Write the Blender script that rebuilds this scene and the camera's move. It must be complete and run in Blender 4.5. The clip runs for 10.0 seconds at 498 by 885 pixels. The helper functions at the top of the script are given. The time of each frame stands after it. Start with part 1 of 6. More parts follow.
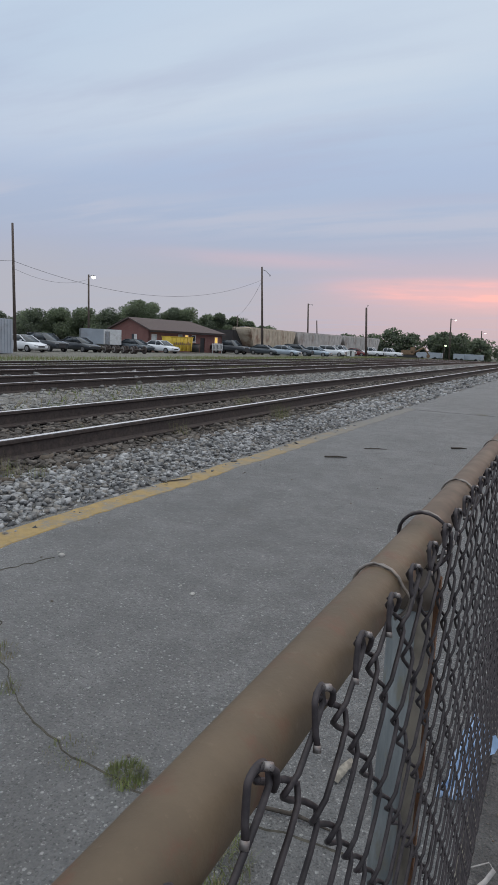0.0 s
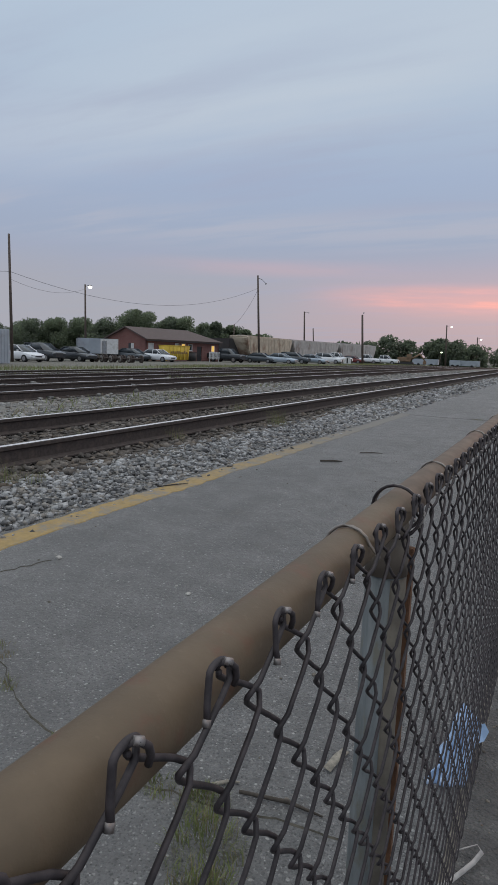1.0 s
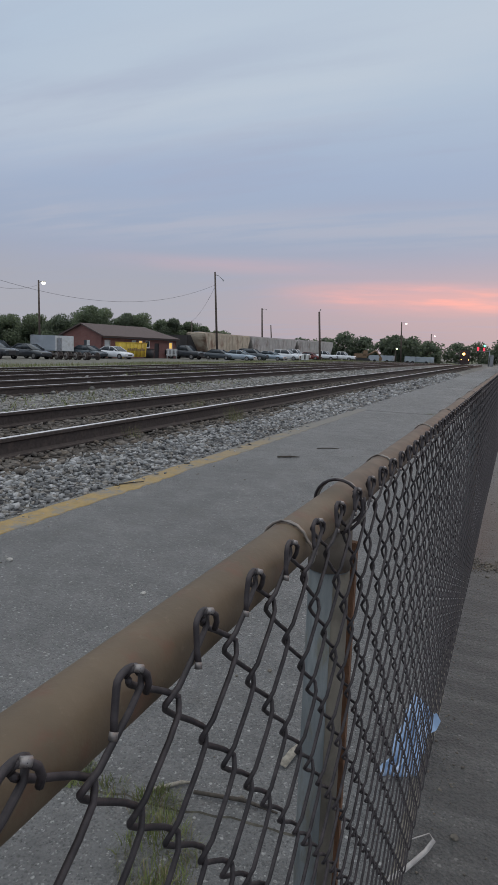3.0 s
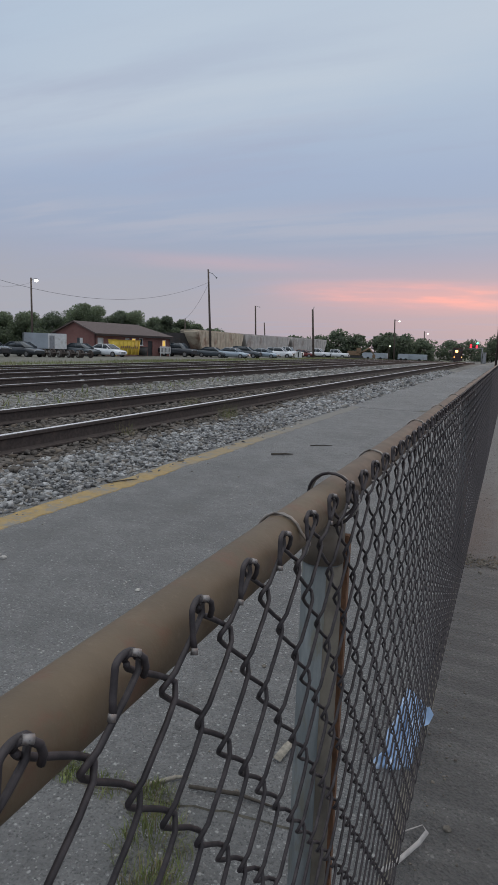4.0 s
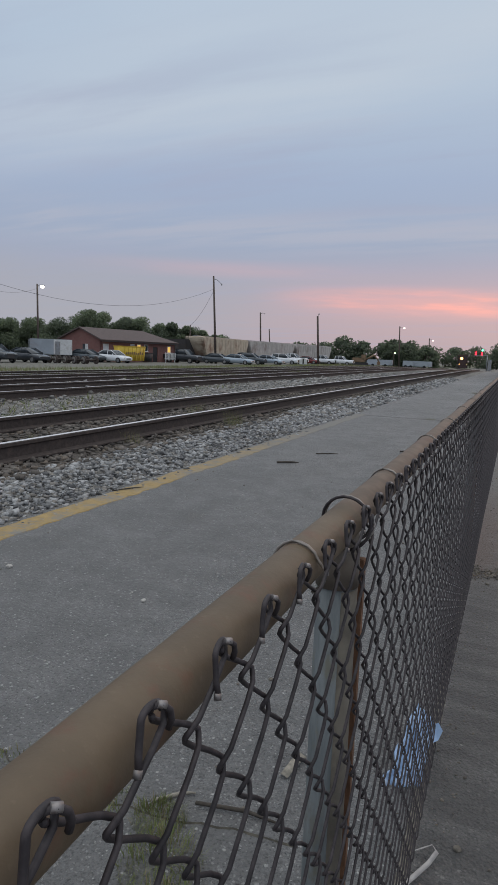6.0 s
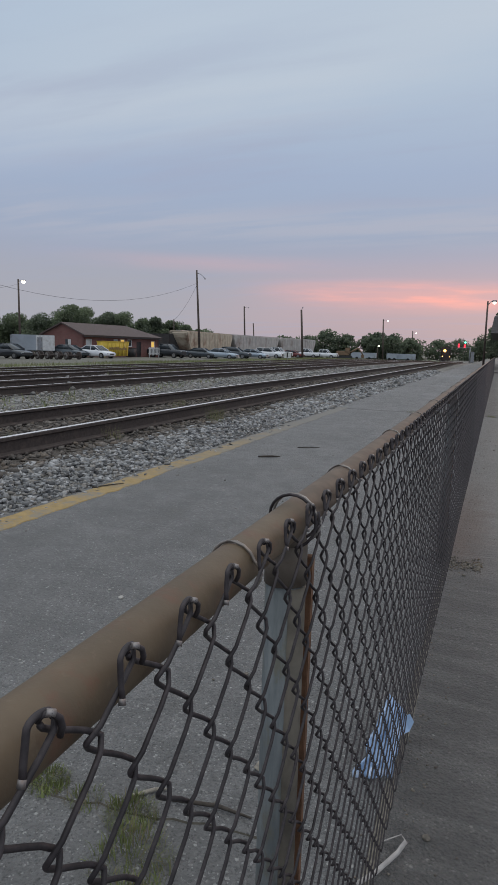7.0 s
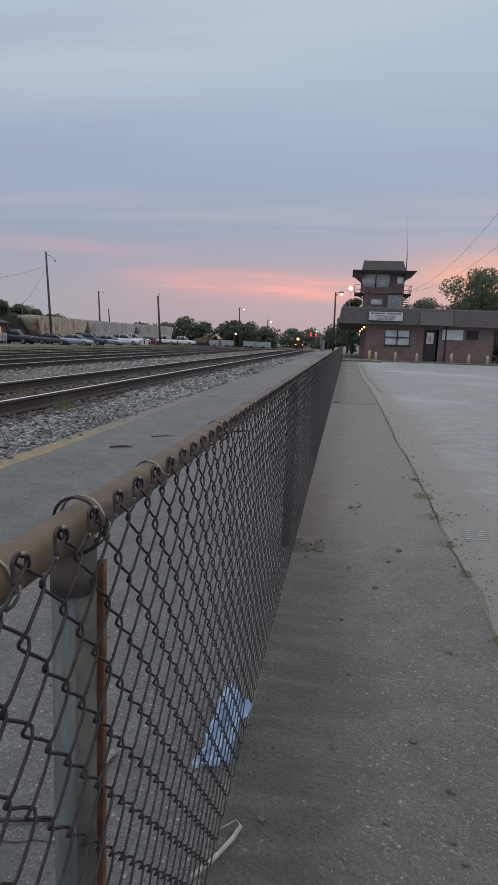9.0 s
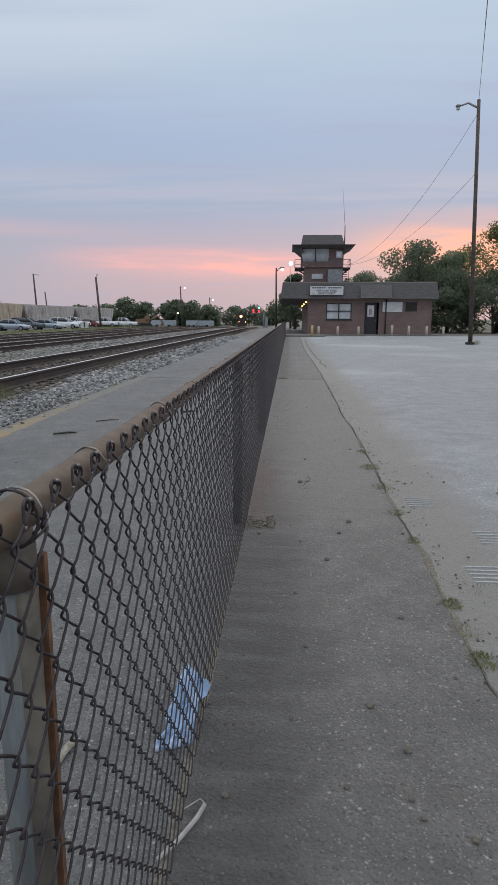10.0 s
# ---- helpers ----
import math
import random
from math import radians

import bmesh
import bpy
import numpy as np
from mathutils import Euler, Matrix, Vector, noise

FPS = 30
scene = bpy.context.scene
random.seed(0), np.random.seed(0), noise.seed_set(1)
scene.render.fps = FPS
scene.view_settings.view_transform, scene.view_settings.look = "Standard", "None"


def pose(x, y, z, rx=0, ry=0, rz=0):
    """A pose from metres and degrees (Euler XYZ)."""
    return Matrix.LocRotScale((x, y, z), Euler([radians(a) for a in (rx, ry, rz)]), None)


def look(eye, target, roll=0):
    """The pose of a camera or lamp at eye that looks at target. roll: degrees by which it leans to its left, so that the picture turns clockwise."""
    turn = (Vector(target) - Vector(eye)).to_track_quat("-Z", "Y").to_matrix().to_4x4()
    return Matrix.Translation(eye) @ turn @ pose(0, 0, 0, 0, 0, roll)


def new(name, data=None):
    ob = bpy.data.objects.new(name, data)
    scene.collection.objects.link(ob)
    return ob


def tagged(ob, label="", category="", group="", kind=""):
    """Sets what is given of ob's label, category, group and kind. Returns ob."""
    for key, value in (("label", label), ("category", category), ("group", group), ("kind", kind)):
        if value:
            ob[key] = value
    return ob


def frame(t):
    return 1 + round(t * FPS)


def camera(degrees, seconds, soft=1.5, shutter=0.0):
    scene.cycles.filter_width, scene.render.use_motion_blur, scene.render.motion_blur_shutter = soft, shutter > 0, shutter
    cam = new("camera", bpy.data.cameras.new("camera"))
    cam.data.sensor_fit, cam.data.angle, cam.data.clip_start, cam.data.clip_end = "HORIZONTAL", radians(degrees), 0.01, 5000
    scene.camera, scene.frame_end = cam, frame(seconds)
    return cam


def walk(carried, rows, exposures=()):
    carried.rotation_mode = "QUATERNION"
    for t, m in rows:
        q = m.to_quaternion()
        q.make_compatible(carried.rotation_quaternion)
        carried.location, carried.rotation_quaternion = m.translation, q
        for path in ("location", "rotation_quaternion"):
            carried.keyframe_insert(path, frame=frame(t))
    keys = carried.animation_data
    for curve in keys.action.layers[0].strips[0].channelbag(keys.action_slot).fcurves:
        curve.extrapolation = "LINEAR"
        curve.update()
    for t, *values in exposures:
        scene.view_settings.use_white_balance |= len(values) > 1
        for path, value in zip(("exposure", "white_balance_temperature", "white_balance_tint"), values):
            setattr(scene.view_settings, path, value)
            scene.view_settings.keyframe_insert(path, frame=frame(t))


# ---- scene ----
cam = camera(43.2, 10.0)
PATH = [
    (0, (0.1, -0.147, 1.178), (-0.786, 1.618, 0.863), 2.6),
    (0.5, (0.124, -0.176, 1.178), (-0.762, 1.591, 0.874), 2.2),
    (1, (0.139, -0.181, 1.152), (-0.743, 1.59, 0.863), 2.1),
    (1.5, (0.154, -0.156, 1.156), (-0.68, 1.64, 0.869), 1.5),
    (2, (0.156, -0.154, 1.15), (-0.627, 1.662, 0.859), 1.6),
    (2.5, (0.151, -0.153, 1.149), (-0.618, 1.671, 0.858), 1.9),
    (4, (0.155, -0.163, 1.145), (-0.59, 1.668, 0.844), 1.9),
    (4.5, (0.155, -0.161, 1.155), (-0.575, 1.678, 0.865), 2.0),
    (5, (0.129, -0.162, 1.159), (-0.619, 1.672, 0.879), 2.5),
    (6.3, (0.154, -0.156, 1.166), (-0.607, 1.672, 0.88), 2.0),
    (6.5, (0.182, -0.139, 1.169), (-0.566, 1.693, 0.878), 1.8),
    (7, (0.182, -0.141, 1.169), (-0.534, 1.703, 0.87), 1.6),
    (7.5, (0.172, -0.14, 1.166), (-0.53, 1.708, 0.865), 1.7),
    (8, (0.164, -0.149, 1.166), (-0.524, 1.704, 0.862), 1.7),
    (8.5, (0.215, -0.115, 1.169), (-0.385, 1.769, 0.865), 1.5),
    (9, (0.25, -0.085, 1.177), (-0.038, 1.868, 0.853), 2.2),
    (9.5, (0.255, -0.084, 1.181), (0.096, 1.878, 0.828), 1.4),
    (10, (0.256, -0.068, 1.175), (0.133, 1.89, 0.788), 0.2),
]
EXPOSURES = [(0.0, 0.30), (0.5, 0.02), (1.0, 0.08), (2.5, 0.08), (5.0, 0.1), (7.5, 0.06), (8.5, 0.12), (9.0, 0.0), (9.5, 0.0), (10.0, 0.24)]
walk(cam, [(t, look(eye, target, roll)) for t, eye, target, roll in PATH], EXPOSURES)

# ---------------------------------------------------------------- light
SUN_AZ, SUN_EL = 12.0, 2.5
world = bpy.data.worlds.new("dusk_sky")
scene.world = world
world.use_nodes = True
wn, wl = world.node_tree.nodes, world.node_tree.links
wn.clear()


def wmath(op, a, b=None, clamp=False):
    n = wn.new("ShaderNodeMath")
    n.operation = op
    n.use_clamp = clamp
    for i, s in enumerate((a, b)):
        if s is None:
            continue
        if isinstance(s, (int, float)):
            n.inputs[i].default_value = s
        else:
            wl.new(s, n.inputs[i])
    return n.outputs[0]


def wmix(fac, a, b, kind="MIX"):
    n = wn.new("ShaderNodeMix")
    n.data_type = "RGBA"
    n.blend_type = kind
    for sock, s in ((n.inputs[0], fac), (n.inputs[6], a), (n.inputs[7], b)):
        if isinstance(s, (int, float)):
            sock.default_value = s
        elif isinstance(s, tuple):
            sock.default_value = (*s, 1)
        else:
            wl.new(s, sock)
    return n.outputs[2]


def wramp(fac, stops):
    n = wn.new("ShaderNodeValToRGB")
    r = n.color_ramp
    while len(r.elements) < len(stops):
        r.elements.new(0.5)
    for e, (p, c) in zip(r.elements, stops):
        e.position, e.color = p, (*c, 1)
    wl.new(fac, n.inputs[0])
    return n.outputs[0]


tc = wn.new("ShaderNodeTexCoord")
sep = wn.new("ShaderNodeSeparateXYZ")
wl.new(tc.outputs["Generated"], sep.inputs[0])
dx, dy, dz = sep.outputs
up = wmath("MAXIMUM", dz, 0.0)
azim = wmath("MULTIPLY", wmath("ARCTAN2", dx, dy), 57.2958)
elev = wmath("MULTIPLY", wmath("ARCSINE", dz), 57.2958)
base_sky = wramp(up, [(0.0, (0.40, 0.35, 0.395)), (0.05, (0.405, 0.365, 0.42)), (0.10, (0.36, 0.37, 0.45)),
                      (0.16, (0.325, 0.38, 0.50)), (0.25, (0.34, 0.415, 0.56)), (0.36, (0.415, 0.50, 0.615)),
                      (0.46, (0.43, 0.52, 0.635)), (0.62, (0.76, 0.83, 0.90)), (1.0, (1.36, 1.38, 1.40))])
# cloud sheet at one height, seen in perspective
flat = wmath("ADD", up, 0.09)
cl = wn.new("ShaderNodeCombineXYZ")
wl.new(wmath("DIVIDE", dx, flat), cl.inputs[0])
wl.new(wmath("DIVIDE", dy, flat), cl.inputs[1])


def cloud(rot, scale, size, detail, rough, seed):
    mp = wn.new("ShaderNodeMapping")
    mp.inputs["Rotation"].default_value = (0, 0, radians(rot))
    mp.inputs["Scale"].default_value = (*scale, 1)
    mp.inputs["Location"].default_value = (seed, seed * 0.37, 0)
    wl.new(cl.outputs[0], mp.inputs[0])
    n = wn.new("ShaderNodeTexNoise")
    n.inputs["Scale"].default_value = size
    n.inputs["Detail"].default_value = detail
    n.inputs["Roughness"].default_value = rough
    wl.new(mp.outputs[0], n.inputs["Vector"])
    return n.outputs["Fac"]


def smooth(v, lo, hi):
    n = wn.new("ShaderNodeMapRange")
    n.interpolation_type = "SMOOTHSTEP"
    wl.new(v, n.inputs[0])
    n.inputs[1].default_value, n.inputs[2].default_value = lo, hi
    return n.outputs[0]


def bump_in(v, mid, half):
    return wmath("SUBTRACT", 1.0, smooth(wmath("ABSOLUTE", wmath("SUBTRACT", v, mid)), 0.0, half))


bands = cloud(-24, (0.35, 1.5), 0.75, 3.0, 0.45, 3.1)
wisps = cloud(-20, (0.5, 2.2), 1.6, 5.0, 0.55, 7.7)
# a bright bank of cloud whose lower edge climbs towards the east
bank = wmath("MAXIMUM", wmath("ADD", 24.3, wmath("MULTIPLY", azim, 0.203)), 12.0)
over = wmath("SUBTRACT", elev, bank)
bright = wmath("ADD", wmath("MULTIPLY", smooth(bands, 0.40, 0.66), 0.55), wmath("MULTIPLY", bump_in(over, 0.5, 6.0), 0.42), True)
light_streak = wmath("MULTIPLY", wmath("MULTIPLY", bright, smooth(wmath("ADD", over, wmath("MULTIPLY", wmath("SUBTRACT", wisps, 0.5), 9.0)), -4.5, 1.0)), 0.85)
sky1 = wmix(light_streak, base_sky, (0.53, 0.58, 0.645))
sky2 = wmix(wmath("MULTIPLY", wmath("MULTIPLY", smooth(wisps, 0.46, 0.72), smooth(up, 0.5, 0.3)), 0.45), sky1, (0.34, 0.375, 0.50))
# sunset glow low over the yard
streak_co = wn.new("ShaderNodeCombineXYZ")
wl.new(wmath("MULTIPLY", azim, 0.055), streak_co.inputs[0])
wl.new(wmath("ADD", wmath("MULTIPLY", elev, 0.46), wmath("MULTIPLY", azim, 0.012)), streak_co.inputs[1])
sn = wn.new("ShaderNodeTexNoise")
sn.inputs["Scale"].default_value, sn.inputs["Detail"].default_value, sn.inputs["Roughness"].default_value = 1.0, 5.0, 0.55
wl.new(streak_co.outputs[0], sn.inputs["Vector"])
glow_n = sn.outputs["Fac"]
pink_core = wmath("MULTIPLY", wmath("MULTIPLY", bump_in(elev, 4.7, 1.8), bump_in(azim, -7.0, 17.0)), wmath("ADD", wmath("MULTIPLY", smooth(glow_n, 0.40, 0.62), 0.8), 0.35))
pink_wide = wmath("MULTIPLY", wmath("MULTIPLY", bump_in(elev, 4.5, 5.5), bump_in(azim, -4.0, 27.0)), 0.20)
thin = wmath("MULTIPLY", wmath("MULTIPLY", bump_in(elev, 7.2, 1.1), bump_in(azim, -25.0, 18.0)), wmath("ADD", wmath("MULTIPLY", smooth(glow_n, 0.35, 0.6), 0.10), 0.06))
pink = wmath("ADD", wmath("ADD", pink_core, pink_wide), thin, True)
veil = wmath("MULTIPLY", wmath("MULTIPLY", bump_in(elev, 10.5, 2.6), smooth(wisps, 0.36, 0.60)), 0.42)
sky2 = wmix(veil, sky2, (0.46, 0.465, 0.53))
dusk = wmath("MULTIPLY", wmath("MULTIPLY", smooth(azim, -16.0, -34.0), wmath("SUBTRACT", 1.0, smooth(elev, 3.0, 9.0))), 0.8)
sky3 = wmix(pink, wmix(dusk, sky2, (0.36, 0.375, 0.43)), (0.92, 0.43, 0.39))
orange = wmath("MULTIPLY", wmath("MULTIPLY", bump_in(elev, 5.7, 3.9), bump_in(azim, 15.5, 14.0)), wmath("ADD", smooth(glow_n, 0.30, 0.60), 0.45), True)
sky4 = wmix(orange, sky3, (0.96, 0.45, 0.32))
nish = wn.new("ShaderNodeTexSky")
nish.sky_type = "NISHITA"
nish.sun_disc = False
nish.sun_elevation, nish.sun_rotation = radians(SUN_EL), radians(SUN_AZ)
sky5 = wmix(0.004, sky4, nish.outputs[0], "ADD")
below = wmix(smooth(dz, -0.02, 0.0), (0.10, 0.10, 0.10), sky5)
bg = wn.new("ShaderNodeBackground")
wl.new(below, bg.inputs[0])
bg.inputs[1].default_value = 1.0
wo = wn.new("ShaderNodeOutputWorld")
wl.new(bg.outputs[0], wo.inputs[0])

sun = new("sun", bpy.data.lights.new("sun", "SUN"))
sun.data.energy, sun.data.angle, sun.data.color = 0.35, radians(25), (1.0, 0.62, 0.45)
a_, e_ = radians(SUN_AZ), radians(SUN_EL + 5)
sun.matrix_world = look((0, 0, 30), (-math.sin(a_) * math.cos(e_), -math.cos(a_) * math.cos(e_), 30 - math.sin(e_)))

# ---------------------------------------------------------------- materials


class Shader:
    """Small node-tree builder."""

    def __init__(self, name):
        self.m = bpy.data.materials.new(name)
        self.m.use_nodes = True
        self.t = self.m.node_tree
        self.b = self.t.nodes["Principled BSDF"]
        self.co = self.t.nodes.new("ShaderNodeTexCoord").outputs["Object"]

    def put(self, sock, v):
        if isinstance(v, (int, float)):
            sock.default_value = v
        elif isinstance(v, tuple):
            sock.default_value = (*v, 1) if len(v) == 3 and sock.type == "RGBA" else v
        else:
            self.t.links.new(v, sock)

    def noise(self, scale, detail=4.0, rough=0.55, stretch=None, out="Fac"):
        n = self.t.nodes.new("ShaderNodeTexNoise")
        co = self.co
        if stretch:
            mp = self.t.nodes.new("ShaderNodeMapping")
            mp.inputs["Scale"].default_value = stretch
            self.t.links.new(co, mp.inputs[0])
            co = mp.outputs[0]
        self.t.links.new(co, n.inputs["Vector"])
        n.inputs["Scale"].default_value, n.inputs["Detail"].default_value, n.inputs["Roughness"].default_value = scale, detail, rough
        return n.outputs[out]

    def cells(self, scale, out="Distance", feature="F1"):
        n = self.t.nodes.new("ShaderNodeTexVoronoi")
        n.feature = feature
        self.t.links.new(self.co, n.inputs["Vector"])
        n.inputs["Scale"].default_value = scale
        return n.outputs[out]

    def band(self, v, lo, hi):
        n = self.t.nodes.new("ShaderNodeMapRange")
        n.interpolation_type = "SMOOTHSTEP"
        self.put(n.inputs[0], v)
        n.inputs[1].default_value, n.inputs[2].default_value = lo, hi
        return n.outputs[0]

    def math(self, op, a, b=0.0):
        n = self.t.nodes.new("ShaderNodeMath")
        n.operation = op
        self.put(n.inputs[0], a)
        self.put(n.inputs[1], b)
        return n.outputs[0]

    def mix(self, f, a, b, kind="MIX"):
        n = self.t.nodes.new("ShaderNodeMix")
        n.data_type, n.blend_type = "RGBA", kind
        self.put(n.inputs[0], f)
        self.put(n.inputs[6], a)
        self.put(n.inputs[7], b)
        return n.outputs[2]

    def axis(self, i):
        n = self.t.nodes.new("ShaderNodeSeparateXYZ")
        self.t.links.new(self.co, n.inputs[0])
        return n.outputs[i]

    def island(self):
        return self.t.nodes.new("ShaderNodeNewGeometry").outputs["Random Per Island"]

    def own(self):
        return self.t.nodes.new("ShaderNodeObjectInfo").outputs["Random"]

    def bump(self, height, strength, dist):
        n = self.t.nodes.new("ShaderNodeBump")
        n.inputs["Strength"].default_value, n.inputs["Distance"].default_value = strength, dist
        self.t.links.new(height, n.inputs["Height"])
        self.t.links.new(n.outputs[0], self.b.inputs["Normal"])

    def done(self, colour, rough=0.8, metal=0.0):
        self.put(self.b.inputs["Base Color"], colour)
        self.put(self.b.inputs["Roughness"], rough)
        self.put(self.b.inputs["Metallic"], metal)
        return self.m


def plain(name, c, rough=0.7, metal=0.0, grain=20.0, amount=0.25, bump=0.0, dirt=None, dirt_scale=2.0):
    s = Shader(name)
    n = s.noise(grain, 5)
    dark = tuple(v * (1 - amount) for v in c)
    col = s.mix(s.band(n, 0.3, 0.7), dark, c)
    if dirt:
        col = s.mix(s.band(s.noise(dirt_scale, 6, 0.65), 0.52, 0.72), col, dirt)
    if bump:
        s.bump(n, 0.5, bump)
    return s.done(col, rough, metal)


def glowing(name, c, power):
    s = Shader(name)
    s.b.inputs["Emission Color"].default_value = (*c, 1)
    s.b.inputs["Emission Strength"].default_value = power
    return s.done(c, 0.4)


def asphalt(name, base, fleck, stain, stain_amount, warm=None, aggregate=260.0, edge=None, light=None, far=None, rusty=None):
    s = Shader(name)
    big = s.noise(0.7, 5, 0.6)
    mid = s.noise(5.0, 6, 0.7)
    fine = s.noise(90.0, 4, 0.7)
    col = s.mix(s.band(mid, 0.32, 0.70), tuple(v * 0.68 for v in base), base)
    col = s.mix(s.math("MULTIPLY", s.band(big, 0.48, 0.72), stain_amount), col, stain)
    col = s.mix(s.math("MULTIPLY", s.band(s.noise(2.7, 6, 0.65), 0.42, 0.66), 0.4), col, stain)
    if warm:
        col = s.mix(s.math("MULTIPLY", s.band(s.noise(2.3, 6, 0.7), 0.55, 0.75), 0.6), col, warm)
    if light:
        col = s.mix(s.math("MULTIPLY", s.band(s.noise(0.2, 6, 0.6), 0.47, 0.66), light[1]), col, light[0])
    col = s.mix(s.math("MULTIPLY", s.band(fine, 0.35, 0.7), 0.45), col, tuple(v * 0.55 for v in base))
    cell = s.cells(aggregate, "Color")
    sp = s.t.nodes.new("ShaderNodeSeparateColor")
    s.t.links.new(cell, sp.inputs[0])
    col = s.mix(s.math("MULTIPLY", s.band(sp.outputs[0], 0.92, 0.97), 0.5), col, fleck)
    col = s.mix(s.math("MULTIPLY", s.band(sp.outputs[1], 0.86, 0.95), 0.6), col, tuple(v * 0.35 for v in base))
    big_cell = s.cells(aggregate * 0.5, "Color")
    sq = s.t.nodes.new("ShaderNodeSeparateColor")
    s.t.links.new(big_cell, sq.inputs[0])
    near_core = s.math("SUBTRACT", 1.0, s.band(s.cells(aggregate * 0.5), 0.16, 0.30))
    col = s.mix(s.math("MULTIPLY", s.math("MULTIPLY", s.band(sq.outputs[0], 0.82, 0.86), near_core), 0.9), col, fleck)
    chip = s.cells(aggregate * 0.28, "Color")
    sr = s.t.nodes.new("ShaderNodeSeparateColor")
    s.t.links.new(chip, sr.inputs[0])
    core = s.math("SUBTRACT", 1.0, s.band(s.math("ADD", s.cells(aggregate * 0.28), s.math("MULTIPLY", s.noise(150.0, 3, 0.6), 0.3)), 0.32, 0.50))
    col = s.mix(s.math("MULTIPLY", s.math("MULTIPLY", s.band(sr.outputs[0], 0.86, 0.90), core), 0.8), col, tuple(v * 1.15 for v in fleck))
    col = s.mix(s.math("MULTIPLY", s.math("MULTIPLY", s.band(sr.outputs[1], 0.84, 0.88), core), 0.7), col, tuple(v * 0.32 for v in base))
    col = s.mix(s.math("MULTIPLY", s.math("MULTIPLY", s.band(sq.outputs[2], 0.86, 0.9), near_core), 0.75), col, tuple(v * 0.3 for v in base))
    pale = s.math("MULTIPLY", s.band(s.noise(1.6, 6, 0.75), 0.46, 0.66), s.band(s.noise(48.0, 5, 0.8), 0.50, 0.66))
    col = s.mix(s.math("MULTIPLY", pale, 0.6), col, fleck)
    grime = s.math("MULTIPLY", s.band(s.noise(1.1, 6, 0.7), 0.50, 0.68), s.band(s.noise(13.0, 6, 0.8), 0.44, 0.62))
    col = s.mix(s.math("MULTIPLY", grime, 0.45), col, stain)
    # tone shifts towards edge[2] around x = edge[0], rippled along y at x = 0
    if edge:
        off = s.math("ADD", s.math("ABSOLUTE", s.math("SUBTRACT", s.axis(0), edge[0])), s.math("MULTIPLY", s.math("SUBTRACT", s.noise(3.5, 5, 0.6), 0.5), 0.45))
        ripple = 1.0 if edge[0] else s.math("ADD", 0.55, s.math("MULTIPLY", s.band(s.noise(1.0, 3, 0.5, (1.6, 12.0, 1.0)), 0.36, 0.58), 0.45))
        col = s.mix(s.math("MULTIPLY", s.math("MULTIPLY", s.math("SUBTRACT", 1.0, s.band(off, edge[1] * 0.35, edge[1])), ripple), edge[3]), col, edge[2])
    if far:
        along = s.math("ADD", s.axis(1), s.math("MULTIPLY", s.math("SUBTRACT", s.noise(1.4, 5, 0.65), 0.5), 2.2))
        col = s.mix(s.math("MULTIPLY", s.band(along, far[0], far[1]), 0.62), col, far[2])
    if rusty:
        run = s.math("ADD", s.axis(0), s.math("MULTIPLY", s.math("SUBTRACT", s.noise(2.6, 6, 0.7), 0.5), 0.5))
        zone = s.math("MULTIPLY", s.band(s.axis(1), 3.2, 3.7), s.math("SUBTRACT", 1.0, s.band(s.axis(1), 4.4, 6.5)))
        col = s.mix(s.math("MULTIPLY", s.math("MULTIPLY", s.math("SUBTRACT", 1.0, s.band(run, 0.05, 0.30)), zone), 0.7), col, rusty)
    lump = s.noise(34.0, 5, 0.65)
    col = s.mix(s.math("MULTIPLY", s.band(lump, 0.42, 0.68), 0.38), col, tuple(v * 0.5 for v in base))
    s.bump(s.math("ADD", s.math("ADD", fine, s.math("MULTIPLY", lump, 1.6)), s.math("MULTIPLY", s.cells(aggregate * 0.5), 0.8)), 0.9, 0.014)
    return s.done(col, 0.66)


M = {}
M["platform"] = asphalt("old_asphalt", (0.222, 0.220, 0.216), (0.40, 0.395, 0.38), (0.110, 0.110, 0.108), 0.7, (0.15, 0.142, 0.126), 200.0, None, ((0.265, 0.264, 0.26), 0.6))
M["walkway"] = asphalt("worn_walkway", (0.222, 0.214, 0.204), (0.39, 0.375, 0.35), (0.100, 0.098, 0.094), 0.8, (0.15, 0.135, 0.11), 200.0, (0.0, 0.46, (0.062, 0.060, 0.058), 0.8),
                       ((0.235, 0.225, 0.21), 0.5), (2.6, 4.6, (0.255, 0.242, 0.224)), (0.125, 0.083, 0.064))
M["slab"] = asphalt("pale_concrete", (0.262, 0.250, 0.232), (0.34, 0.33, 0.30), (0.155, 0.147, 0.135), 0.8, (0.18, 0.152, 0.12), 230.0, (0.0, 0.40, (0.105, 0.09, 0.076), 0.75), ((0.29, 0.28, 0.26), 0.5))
M["lot"] = asphalt("bleached_lot_asphalt", (0.385, 0.40, 0.415), (0.66, 0.66, 0.66), (0.27, 0.275, 0.28), 0.85, (0.24, 0.225, 0.19), 170.0, (0.95, 0.72, (0.262, 0.246, 0.218), 0.85), ((0.56, 0.58, 0.61), 0.65))


